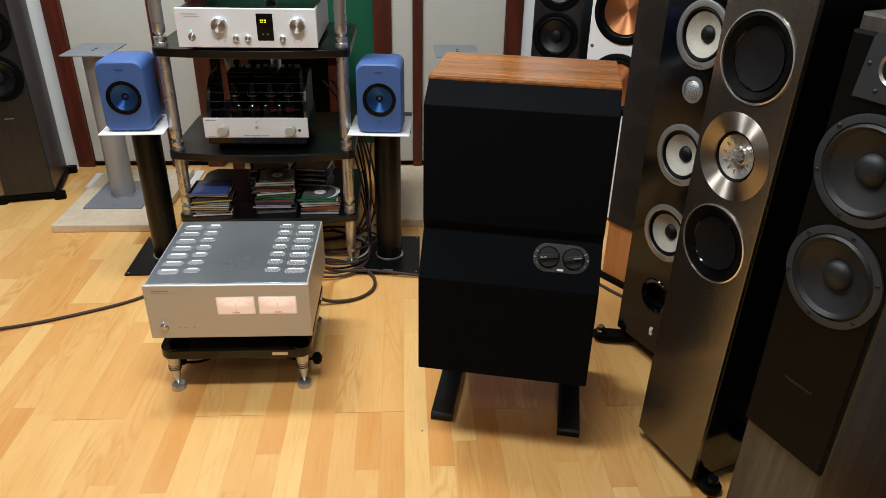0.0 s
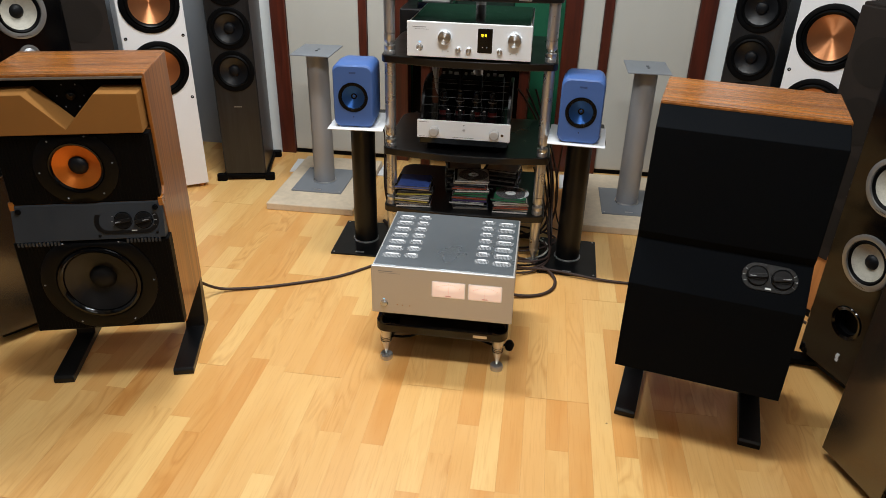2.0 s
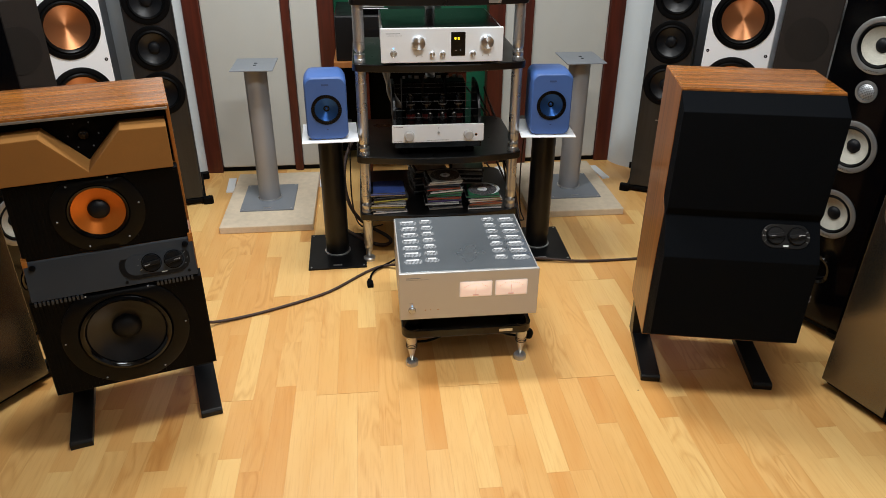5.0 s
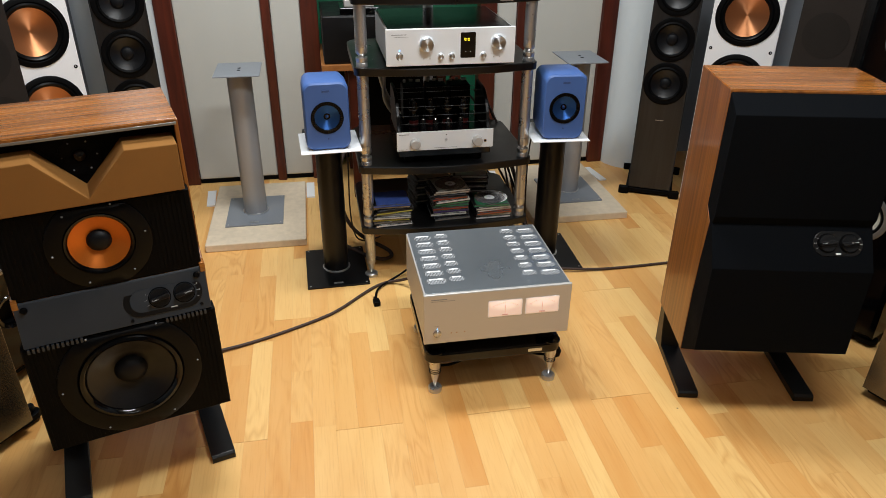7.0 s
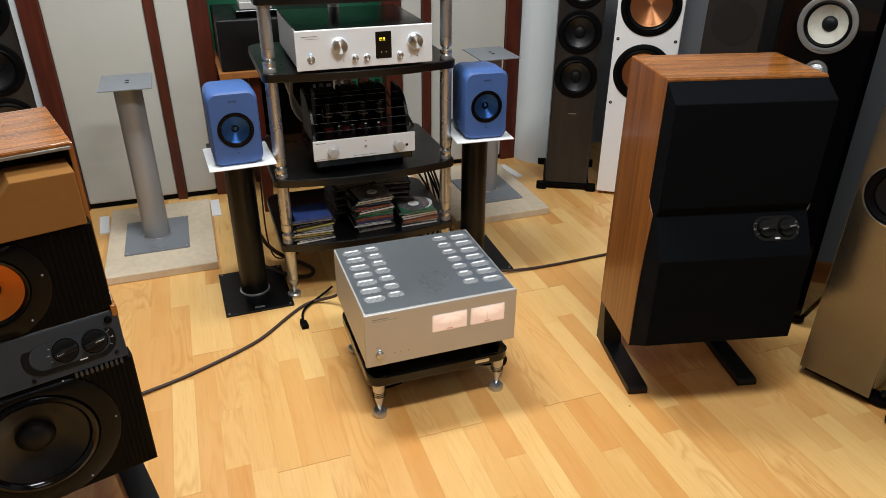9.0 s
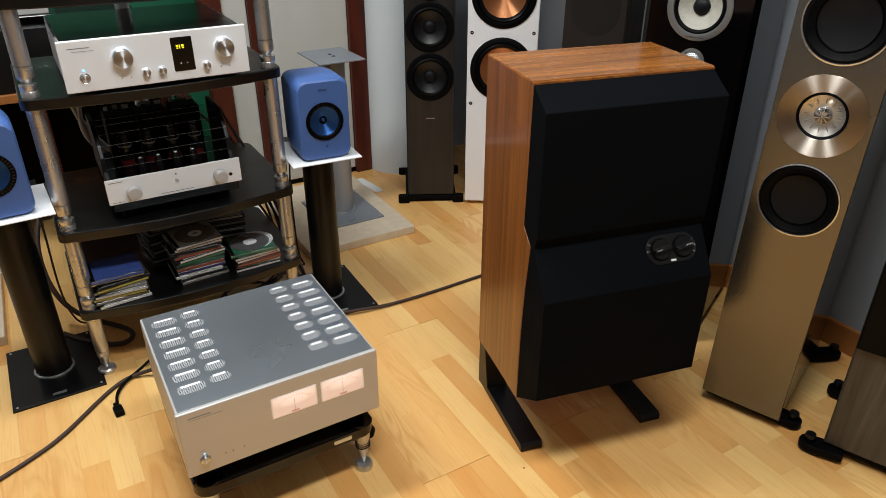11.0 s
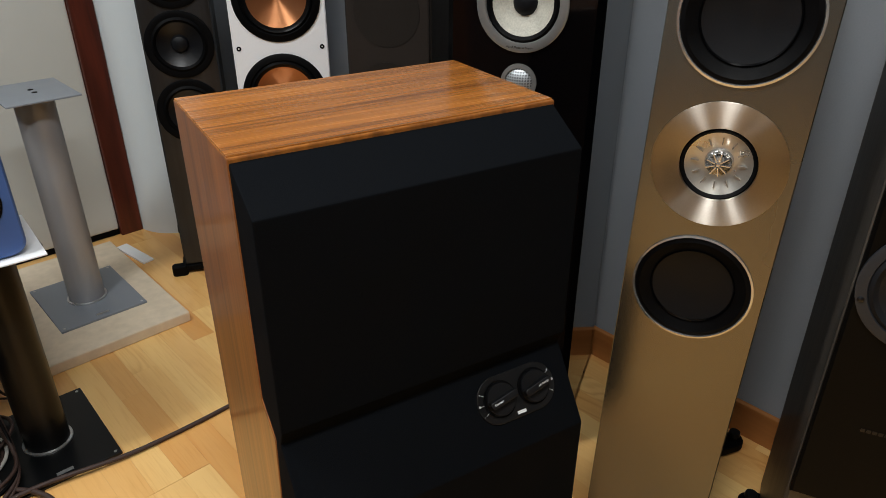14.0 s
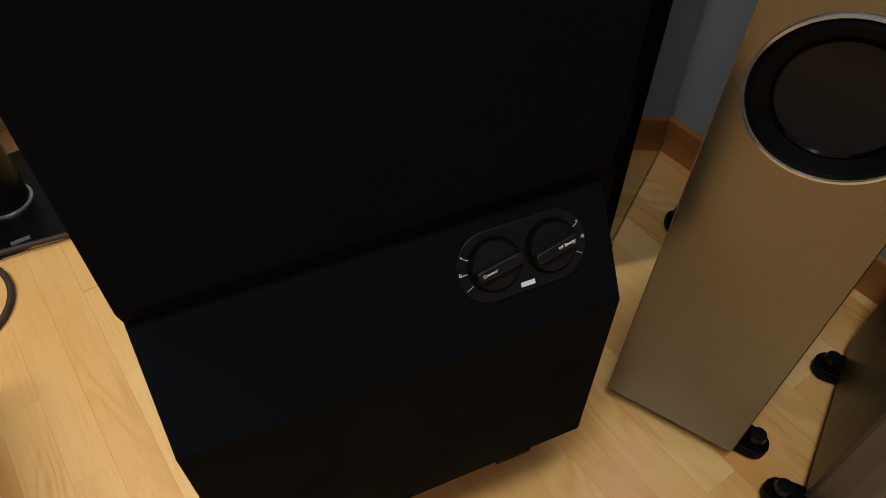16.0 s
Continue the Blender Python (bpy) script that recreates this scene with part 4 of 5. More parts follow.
def blue_speaker(m):
    th = thing("bookshelf_speaker", "small matt blue bookshelf speaker with a round blue driver", "loudspeaker", m, "small blue speakers")
    w, d, h = 0.155, 0.18, 0.24
    bm = B()
    rings = []
    for y, k in ((0.0, 0.93), (0.004, 0.972), (0.012, 1.0), (d * 0.6, 1.0), (d - 0.01, 0.95), (d, 0.88)):
        rings.append([bm.verts.new((px, y, h / 2 + pz)) for px, pz in rounded(0, 0, w * k, h * (k if k < 1 else 1), 0.028, 6)])
    for lo, hi in zip(rings, rings[1:]):
        n = len(lo)
        for i in range(n):
            bm.faces.new((lo[i], lo[(i + 1) % n], hi[(i + 1) % n], hi[i]))
    bm.faces.new(rings[-1][::-1])
    hole = [bm.verts.new((0.0445 * math.cos(2 * math.pi * i / 28), 0, 0.117 + 0.0445 * math.sin(2 * math.pi * i / 28))) for i in range(28)]
    for i in range(28):
        bm.faces.new((rings[0][i], rings[0][(i + 1) % 28], hole[(i + 1) % 28], hole[i]))
    bmesh.ops.recalc_face_normals(bm, faces=bm.faces)
    for f in bm.faces:
        f.smooth = len(f.verts) == 4 and min(v.co.y for v in f.verts) > 0.002
    part("body", bm, "blue", th)
    c = (0, 0.0, 0.117)
    dr = driver("concentric_driver", th, c, [("trim_ring", "rubber", [(0.0565, 0.0), (0.056, 0.003), (0.046, 0.002), (0.043, -0.002)]), ("cone", "blue_cone", [(0.0435, -0.002), (0.03, -0.010), (0.013, -0.017), (0.011, -0.017)]), ("throat", "gloss_black", [(0.0115, -0.016), (0.009, -0.019), (0, -0.019)]), ("phase_plug", "blue_cone", [(0.006, -0.018), (0.004, -0.010), (0, -0.007)])], "blue concentric driver in a black ring")
    for i in range(40):
        a = 2 * math.pi * i / 40
        bm = box(B(), 0.0465, 0.0535, -0.0035, -0.001, -0.0014, 0.0014)
        bm.transform(pose(*c) @ Matrix.Rotation(a, 4, "Y"))
        part("surround_rib", bm, "gloss_black", dr)
    part("badge", box(B(), -0.013, 0.013, -0.0006, 0.001, 0.206, 0.213, 0.0005), "blue_badge", th)
    part("status_light", lathe(B(), [(0.002, 0.001), (0, 0.001)], (0, 0, 0.042), n=10), "dark_glass", th)
    return th


bs = None
for (x, y, a), bx_, by_ in zip(STANDS, (0.203, 1.050), (4.018, 4.000)):
    m = pose(bx_, by_ + 0.003, 0.5572, 0, 0, a)
    bs = copy_thing(bs, m) if bs else blue_speaker(m)
    bm = box(B(), -0.106, 0.106, -0.115, 0.115, 0.5535, 0.5565, 0.0006)
    bm.transform(pose(x - 0.006 + (-0.012 if a < 0 else 0.012), y - 0.055, 0, 0, 0, a))
    tagged(new("card_sheet", finish("card_sheet", bm, "white_sheet")), "white card laid on the stand under the speaker", "card", "white cards")


# ---- hi-fi rack ----
RX0, RX1, RY0, RY1 = 0.334, 0.926, 4.082, 4.50
SHELVES = (0.225, 0.472, 0.832, 1.066)


def shelf_outline():
    """Bowed front, straight sides with rounded corners, back drawn in towards the single rear post."""
    a, b_, front, back, r = RX0 - 0.030, RX1 + 0.030, RY0 - 0.030, RY1 + 0.032, 0.026
    pts = []
    for i in range(17):
        s = i / 16
        pts.append((a + r + (b_ - a - 2 * r) * s, front - 0.036 * math.sin(math.pi * s) ** 0.9))
    for cx, cy, a0 in ((b_ - r, front + r, -90), (b_ - 0.06, back - 0.06, 0), (a + 0.06, back - 0.06, 90), (a + r, front + r, 180)):
        rr = r if cy < RY0 + 0.1 else 0.06
        for k in range(1, 6):
            t_ = radians(a0 + 90 * k / 5 if a0 != 180 else 180 + 90 * k / 6)
            pts.append((cx + rr * math.cos(t_), cy + rr * math.sin(t_)))
    return pts


rack = thing("hifi_rack", "open rack of black shelves on brushed nickel posts with spiked feet", "rack", pose(0, 0, 0))
for z in SHELVES:
    bm = prism(B(), shelf_outline(), "z", z - 0.028, z, 0.003)
    sh = part("shelf", bm, "shelf", rack, "bow-fronted black shelf")
    if z > 1:
        part("badge", box(B(), 0.80, 0.845, 4.0275, 4.034, z - 0.021, z - 0.009), "nickel", sh)
for x, y in ((RX0, RY0), (RX1, RY0), ((RX0 + RX1) / 2, RY1)):
    spans = [(0.062, SHELVES[0] - 0.028)] + [(a, b_ - 0.028) for a, b_ in zip(SHELVES, SHELVES[1:])]
    for k, (a, b_) in enumerate(spans):
        if k == 0:
            prof = [(0.0, 0.014), (0.004, 0.016), (0.016, 0.058), (0.018, 0.062), (0.0165, 0.066), (0.018, 0.070), (0.0165, 0.074), (0.019, 0.078), (0.0205, b_)]
        else:
            prof = [(0.0205, a), (0.0205, a + 0.014), (0.019, a + 0.016), (0.0205, a + 0.018), (0.0205, a + 0.031), (0.0115, a + 0.033), (0.0115, a + 0.037), (0.0195, a + 0.046), (0.0205, a + 0.048), (0.0205, a + 0.074), (0.018, a + 0.0745), (0.018, a + 0.0765), (0.0205, a + 0.077), (0.0205, b_)]
        part("post", lathe(B(), prof, (x, y, 0), "up", 28), "nickel", rack)
    part("spike_cup", lathe(B(), [(0.0, 0.0), (0.024, 0.0), (0.025, 0.012), (0.02, 0.016), (0.0, 0.014)], (x, y, 0), "up", 28), "nickel", rack)


def control_amplifier():
    th = thing("preamplifier", "silver hi-fi amplifier with large knobs and lit display", "amplifier", pose(0.411, 4.016, 0.8322))
    w, d, h = 0.445, 0.42, 0.1225
    part("front_panel", box(B(), 0, w, 0, 0.010, 0.010, h + 0.010, 0.0025), "silver_bright", th)
    part("case", box(B(), 0.004, w - 0.004, 0.0102, d, 0.014, h + 0.0055, 0.002), "silver_bright", th)
    part("lid", box(B(), 0.010, w - 0.010, 0.014, d - 0.004, h + 0.0056, h + 0.0075, 0.0005), "pre_top", th, "dark glossy lid")
    for x in (0.05, w - 0.05):
        for y in (0.06, d - 0.06):
            part("foot", lathe(B(), [(0.022, 0.0), (0.022, 0.012), (0.018, 0.015)], (x, y, 0), "up", 24), "rubber", th)
    for x in (0.137, 0.384):
        k = driver("knob", th, (x, 0, 0.082), [("skirt", "silver_bright", [(0.026, 0.0), (0.026, 0.002), (0.0225, 0.003)]), ("cap", "knob", [(0.0228, 0.002), (0.0228, 0.020), (0.0215, 0.022), (0, 0.022)])], "large turned aluminium knob")
    for x in (0.186, 0.224, 0.334):
        driver("selector", th, (x, 0, 0.041), [("skirt", "silver_bright", [(0.011, 0.0), (0.0105, 0.002), (0.009, 0.002)]), ("cap", "knob", [(0.009, 0.001), (0.009, 0.012), (0.008, 0.013), (0, 0.013)])], "small turned selector")
    part("display", prism(B(), rounded(0.280, 0.075, 0.052, 0.084, 0.003, 3), "y", -0.0012, 0.002), "dark_glass", th, "black display with yellow digits")
    for k, (x, ww) in enumerate(((0.266, 0.005), (0.273, 0.003), (0.279, 0.006))):
        part("digit", box(B(), x, x + ww, -0.0018, -0.0011, 0.0935, 0.0985), "yellow_led", th)
        part("digit", box(B(), x + 0.001, x + ww, -0.0018, -0.0011, 0.089, 0.0918), "yellow_led", th)
    for x in (0.272, 0.288):
        part("indicator", lathe(B(), [(0.0016, 0.0018), (0, 0.002)], (x, 0, 0.053), n=10), "print", th)
    driver("power_switch", th, (0.046, 0, 0.043), [("rim", "chrome", [(0.013, 0.0), (0.012, 0.002), (0.009, 0.0)]), ("cap", "knob", [(0.0085, 0.0), (0.0085, 0.004), (0, 0.004)])], "round power switch")
    part("power_light", lathe(B(), [(0.0028, 0.001), (0, 0.0014)], (0.046, 0, 0.062), n=12), "blue_led", th)
    for x in (0.128, 0.149, 0.371, 0.392):
        part("indicator", lathe(B(), [(0.0024, 0.0), (0.002, 0.0012), (0, 0.0014)], (x, 0, 0.033), n=10), "nickel", th)
    for x, ww, z in ((0.02, 0.05, 0.113), (0.028, 0.05, 0.106)):
        part("label_bar", box(B(), x, x + ww, -0.0004, 0.001, z, z + (0.0018 if ww > 0.05 or z > 0.11 else 0.0008)), "label_ink", th)
    return th


def valve_amplifier():
    th = thing("valve_amplifier", "silver-fronted valve amplifier with tubes in a black rod cage", "amplifier", pose(0.444, 4.044, 0.4722))
    w, d = 0.356, 0.30
    part("front_panel", box(B(), 0, w, 0, 0.008, 0.056, 0.126, 0.002), "silver_bright", th)
    part("chassis", box(B(), 0.008, w - 0.008, 0.0085, d, 0.030, 0.104, 0.003), "gloss_black", th)
    for x in (0.05, w - 0.05):
        for y in (0.05, d - 0.04):
            part("foot", lathe(B(), [(0.018, 0.0), (0.018, 0.026), (0.014, 0.031)], (x, y, 0), "up", 20), "rubber", th)
    for x in (0.066, 0.296):
        driver("knob", th, (x, 0, 0.084), [("cap", "silver", [(0.0195, 0.0), (0.0185, 0.016), (0.016, 0.02), (0, 0.021)])], "round satin knob")
    part("sensor", lathe(B(), [(0.0022, 0.0), (0, 0.001)], (w / 2 + 0.002, 0, 0.112), n=10), "dark_glass", th)
    driver("button", th, (w / 2 + 0.002, 0, 0.094), [("cap", "knob", [(0.005, 0.0), (0.0048, 0.003), (0, 0.003)])])
    driver("headphone_socket", th, (0.326, 0, 0.082), [("rim", "brass", [(0.0055, 0.0), (0.005, 0.002), (0.0035, 0.001)]), ("hole", "rubber", [(0.0036, 0.0008), (0, 0.0005)])])
    for x, ww, z, hh in ((0.008, 0.035, 0.117, 0.003), (0.008, 0.03, 0.061, 0.002), (0.135, 0.085, 0.063, 0.002)):
        part("label_bar", box(B(), x, x + ww, -0.0005, 0.001, z, z + hh * 0.6), "label_ink", th)
    cage = [(0.03, 0.104), (0.24, 0.104), (0.24, 0.245), (0.16, 0.245)] + [(0.16 - 0.115 * math.sin(a), 0.245 - 0.118 * (1 - math.cos(a))) for a in (0.3, 0.6, 0.9, 1.2, 1.5)]
    for x in (0.006, w - 0.018):
        part("cage_side", prism(B(), cage, "x", x, x + 0.012, 0.002), "satin_black", th, "rounded black cage side")
    for a in (0.0, 0.32, 0.62, 0.92, 1.2, 1.45):
        y, z = 0.16 - 0.113 * math.sin(a), 0.243 - 0.116 * (1 - math.cos(a))
        bm = lathe(B(), [(0.0007, 0.0), (0.0007, w - 0.03)], (0, 0, 0), "up", 8)
        bm.transform(pose(0.015, y, z, 0, 90, 0))
        part("cage_rod", bm, "cage_wire", th)
    for i in range(4):
        x = 0.082 + 0.064 * i
        part("tube_socket", lathe(B(), [(0.022, 0.104), (0.022, 0.108), (0.017, 0.109)], (x, 0.15, 0), "up", 20), "rubber", th)
        tb = part("tube", lathe(B(), [(0.016, 0.108), (0.0175, 0.13), (0.017, 0.185), (0.012, 0.198), (0.0, 0.203)], (x, 0.15, 0), "up", 24), "tube_glass", th, "tall glass power tube")
        part("getter", lathe(B(), [(0.0085, 0.2005), (0.006, 0.2035), (0.0, 0.2050)], (x, 0.15, 0), "up", 20), "chrome", tb)
        part("plate", lathe(B(), [(0.0178, 0.163), (0.0178, 0.168)], (x, 0.15, 0), "up", 20), "ring_silver", tb)
        part("tube_base", lathe(B(), [(0.0182, 0.108), (0.0185, 0.126)], (x, 0.15, 0), "up", 20), "dark_red", tb)
        xs = 0.108 + 0.047 * i
        ts = part("tube", lathe(B(), [(0.010, 0.104), (0.0105, 0.135), (0.007, 0.145), (0, 0.148)], (xs, 0.085, 0), "up", 20), "tube_glass", th, "small glass signal tube")
        part("getter", lathe(B(), [(0.0075, 0.1435), (0.005, 0.1475), (0.0, 0.149)], (xs, 0.085, 0), "up", 16), "chrome", ts)
    for x0, x1 in ((0.05, 0.13), (0.14, 0.22), (0.23, 0.31)):
        part("transformer", box(B(), x0, x1, 0.20, 0.29, 0.104, 0.236, 0.006), "rubber", th, "black transformer can")
        for k in range(3):
            part("terminal", box(B(), x0 + 0.008 + 0.024 * k, x0 + 0.018 + 0.028 * k, 0.262 + 0.006 * (k % 2), 0.270 + 0.006 * (k % 2), 0.2362, 0.247, 0.001), "silver" if k != 1 else "ring_silver", th)
    return th


control_amplifier()
valve_amplifier()


# ---- compact discs ----
CASE_COLOURS = (lin(62, 84, 150), lin(176, 176, 172), lin(34, 34, 36), lin(176, 172, 84), lin(140, 140, 134), lin(48, 108, 78), lin(138, 66, 48), lin(62, 50, 92), lin(200, 196, 192), lin(110, 104, 96))
for i, c in enumerate(CASE_COLOURS):
    M["case%d" % i] = plain("cd_case_colour", c, 0.22, 0, 0.12, 40, 0, 60, coat=0.3)
M["jewel"] = plain("jewel_case_plastic", lin(62, 63, 66), 0.12, 0, 0.2, 30, 0, 60)
M["disc"] = brushed("cd_mirror", lin(190, 190, 196), 0.12, 0.8)
rng = random.Random(7)


def cd_case(x, y, z, ang, col, wide=0.142):
    bm = box(B(), -wide / 2, wide / 2, -0.0625, 0.0625, 0.0, 0.0096, 0.0008, 1)
    ob = thing("cd_case", "plastic compact disc case in a stack on the rack", "cd case", pose(x, y, z, 0, 0, ang), "stacked cd cases")
    part("shell", bm, "jewel", ob)
    part("spine_strip", box(B(), -wide / 2 + 0.002, wide / 2 - 0.002, -0.0631, -0.0618, 0.0022, 0.0078), "case%d" % col, ob, "printed spine")
    part("side_insert", box(B(), wide / 2 - 0.0006, wide / 2 + 0.0004, -0.058, 0.058, 0.0030, 0.0066), "case%d" % ((col + 8) % 10), ob)
    part("cover", box(B(), -wide / 2 + 0.012, wide / 2 - 0.003, -0.059, 0.059, 0.0095, 0.00985), "case%d" % col, ob)
    part("tray", box(B(), -wide / 2 + 0.001, -wide / 2 + 0.012, -0.062, 0.062, 0.0096, 0.0099), "rubber", ob)
    return ob


def stack(x, y, n, cols, jitter, lean=0.0, ang=0.0):
    z = SHELVES[0] + 0.0002
    for i in range(n):
        cd_case(x + rng.uniform(-jitter, jitter), y + lean * i + rng.uniform(-jitter, jitter), z, ang + rng.uniform(-6, 6), cols[i % len(cols)])
        z += 0.0101
    return z


z1 = stack(0.425, 4.118, 9, (8, 9, 3, 1, 4, 3, 2, 8, 0), 0.006, 0.0, 3)
z2 = stack(0.648, 4.138, 12, (9, 2, 1, 7, 6, 5, 5, 8, 6, 2, 8, 1), 0.007, 0.001, 4)
z3 = stack(0.815, 4.122, 6, (8, 1, 6, 8, 1, 5), 0.004, 0.0, 2)
stack(0.60, 4.30, 11, (2, 4, 2), 0.004, 0.0, 8)
stack(0.770, 4.30, 11, (4, 2, 1, 2), 0.004, 0.0, -4)


def disc(x, y, z, label, ang):
    th = thing("compact_disc", label, "compact disc", pose(x, y, z, 0, 0, ang))
    part("plate", lathe(B(), [(0.0075, 0.0), (0.0075, 0.0012), (0.06, 0.0012), (0.06, 0.0), (0.0075, 0.0)], (0, 0, 0), "up", 48), "disc", th)
    part("hub", lathe(B(), [(0.0078, 0.0013), (0.018, 0.0014), (0.021, 0.0013)], (0, 0, 0), "up", 32), "white_sheet", th)
    return th


disc(0.660, 4.145, z2 + 0.0003, "silver printed disc lying on a stack of cases", 0)
disc(0.815, 4.125, z3 + 0.0003, "shiny loose disc lying on a stack of cases", 20)
tagged(new("cover_sheet", finish("cover_sheet", lathe(B(), [(0.0, 0.0), (0.061, 0.0), (0.061, 0.0008), (0.0, 0.0008)], (0.828, 4.132, z3 - 0.0001), "up", 40), "white_sheet")), "white round insert under the disc", "insert")
bm = box(B(), -0.06, 0.06, -0.058, 0.058, 0, 0.0012)
bm.transform(pose(0.425, 4.118, z1, 0, 0, 4))
tagged(new("cover_booklet", finish("cover_booklet", bm, "case0")), "blue disc cover on top of the stack", "booklet")


# ---- power amplifier on its low stand ----
def power_amplifier():
    th = thing("power_amplifier", "large silver power amplifier with two lit meters and slotted lid", "amplifier", pose(0.428, 3.318, 0.167))
    w, d, z0, z1_ = 0.443, 0.40, 0.027, 0.196
    part("front_panel", box(B(), 0, w, 0.0, 0.012, z0, z1_, 0.003), "silver", th, "thick silver front panel")
    part("case", box(B(), 0.002, w - 0.002, 0.0122, d, z0 + 0.001, z1_ - 0.0008, 0.003), "silver", th)
    part("lid", box(B(), 0.007, w - 0.007, 0.010, d - 0.004, z1_ - 0.001, z1_ + 0.0009, 0.0005), "silver_top", th, "grey anodised lid with rows of vents")
    for side, cols in ((0, ((0.050, 0.058), (0.112, 0.044))), (1, ((0.334, 0.044), (0.397, 0.058)))):
        for cx, cw in cols:
            for k in range(7):
                cy = 0.074 + 0.0462 * k + (0.006 if cw < 0.05 else 0.0)
                v = part("vent", prism(B(), rounded(cx, cy, cw, 0.030, 0.012, 5), "z", z1_ + 0.0008, z1_ + 0.0016), "vent", th)
                # lip wedge, its glint put into the colour
                bm = prism(B(), [(cy + 0.0055, z1_ + 0.0012), (cy + 0.0128, z1_ + 0.0012), (cy + 0.0128, z1_ + 0.0026)], "x", cx - cw / 2 + 0.009, cx + cw / 2 - 0.009)
                part("vent_lip", bm, "bright", v, "vent lip with its glint painted near-white")
    for x0 in (0.193, 0.306):
        cx, cz = x0 + 0.049, 0.131
        fr_ = rounded(cx, cz, 0.104, 0.057, 0.004, 3)
        part("meter_frame", prism(B(), fr_, "y", -0.0008, 0.004, 0.0006), "bright", th)
        mt = part("meter", prism(B(), rounded(cx, cz, 0.098, 0.051, 0.002, 3), "y", -0.0014, 0.003), "meter", th, "warm lit level meter")
        for k in range(13):
            a = radians(-38 + 76 * k / 12)
            tick = box(B(), -0.0005, 0.0005, -0.0019, -0.0013, 0.0, 0.004 if k % 3 else 0.006)
            tick.transform(pose(cx + 0.055 * math.sin(a), 0, cz - 0.037 + 0.055 * math.cos(a)) @ Matrix.Rotation(a, 4, "Y"))
            part("tick", tick, "meter_ink", mt)
        part("needle", box(B(), cx - 0.0004, cx + 0.0004, -0.002, -0.0013, cz - 0.02, cz + 0.012), "meter_ink", mt)
        part("pivot", prism(B(), rounded(cx, cz - 0.021, 0.018, 0.004, 0.0015, 3), "y", -0.002, -0.0013), "meter_ink", mt)
    driver("power_switch", th, (0.040, 0, 0.063), [("rim", "chrome", [(0.0125, 0.0), (0.012, 0.002), (0.0095, 0.001)]), ("cap", "knob", [(0.0095, 0.0), (0.0095, 0.005), (0.008, 0.006), (0, 0.006)])], "round power switch")
    part("power_light", lathe(B(), [(0.002, 0.001), (0, 0.0013)], (0.040, 0, 0.080), n=10), "blue_led", th)
    for x in (0.082, 0.098, 0.122):
        part("indicator", lathe(B(), [(0.0022, 0.001), (0, 0.0014)], (x, 0, 0.062), n=10), "brass", th)
    for x, ww, z, hh in ((0.022, 0.046, 0.178, 0.0028), (0.022, 0.07, 0.173, 0.001), (0.03, 0.014, 0.088, 0.001)):
        part("label_bar", box(B(), x, x + ww, -0.0004, 0.001, z, z + hh), "grey_plate", th)
    for x in (0.05, w - 0.05):
        for y in (0.06, d - 0.06):
            part("foot", lathe(B(), [(0.026, -0.0165), (0.027, 0.01), (0.022, 0.0275)], (x, y, 0), "up", 28), "rubber", th)
    for k in range(4):
        part("binding_post", lathe(B(), [(0.008, 0.0), (0.008, -0.025), (0, -0.025)], (0.09 + 0.085 * k, d, 0.10), n=14), "brass", th)
    return th


power_amplifier()
st = thing("amplifier_stand", "low glossy black platform on nickel spiked feet", "amplifier stand", pose(0.434, 3.322, 0))
part("platform", prism(B(), rounded(0.2135, 0.19, 0.427, 0.38, 0.035, 8), "z", 0.116, 0.150, 0.005), "gloss_black", st)
part("badge", box(B(), 0.318, 0.362, -0.0012, 0.002, 0.128, 0.138), "nickel", st)
for x in (0.032, 0.398):
    for y in (0.022, 0.350):
        part("cap", lathe(B(), [(0.027, 0.1502), (0.0265, 0.1528), (0.022, 0.1532), (0.018, 0.152), (0, 0.152)], (x, y, 0), "up", 28), "gloss_black", st)
        leg = part("leg", lathe(B(), [(0.0, 0.016), (0.003, 0.018), (0.0145, 0.066), (0.0165, 0.072), (0.0185, 0.116)], (x, y, 0), "up", 28), "nickel", st)
        for z in (0.072, 0.079, 0.086):
            part("rubber_ring", lathe(B(), [(0.016, z), (0.0185, z + 0.0018), (0.016, z + 0.0036)], (x, y, 0), "up", 24), "rubber", leg)
        part("spike_cup", lathe(B(), [(0, 0.0), (0.0205, 0.0), (0.0215, 0.013), (0.018, 0.018), (0.008, 0.016), (0, 0.016)], (x, y, 0), "up", 28), "nickel", leg)


# ---- box in the green recess ----
bx_th = thing("black_box_speaker", "black box speaker on a wooden shelf against the green wall", "loudspeaker", pose(0.217, 4.85, 0.0))
part("body", box(B(), 0.0, 0.52, 0.0, 0.40, 0.6562, 0.866, 0.008), "black_plastic", bx_th)
ws = thing("wooden_shelf", "brown wooden side table in the recess", "table", pose(0.203, 4.835, 0.0))
part("top", box(B(), 0.0, 0.64, 0.0, 0.46, 0.628, 0.656, 0.002), "skirting", ws)
for x in (0.117, 0.592):
    part("leg", box(B(), x, x + 0.046, 0.02, 0.06, 0.0, 0.6278, 0.002), "mahogany", ws)
    part("leg", box(B(), x, x + 0.046, 0.40, 0.44, 0.0, 0.6278, 0.002), "mahogany", ws)
# Added sheet: its black replaces the shade on the green wall below the top.
part("shade_panel", box(B(), 0.0, 0.638, 0.445, 0.458, 0.05, 0.6278, 0.002), "rubber", ws, "added black panel standing in for the shade under the table")
dv = thing("small_device", "small black and silver device on top of the box", "device", pose(0.30, 4.86, 0.8662))
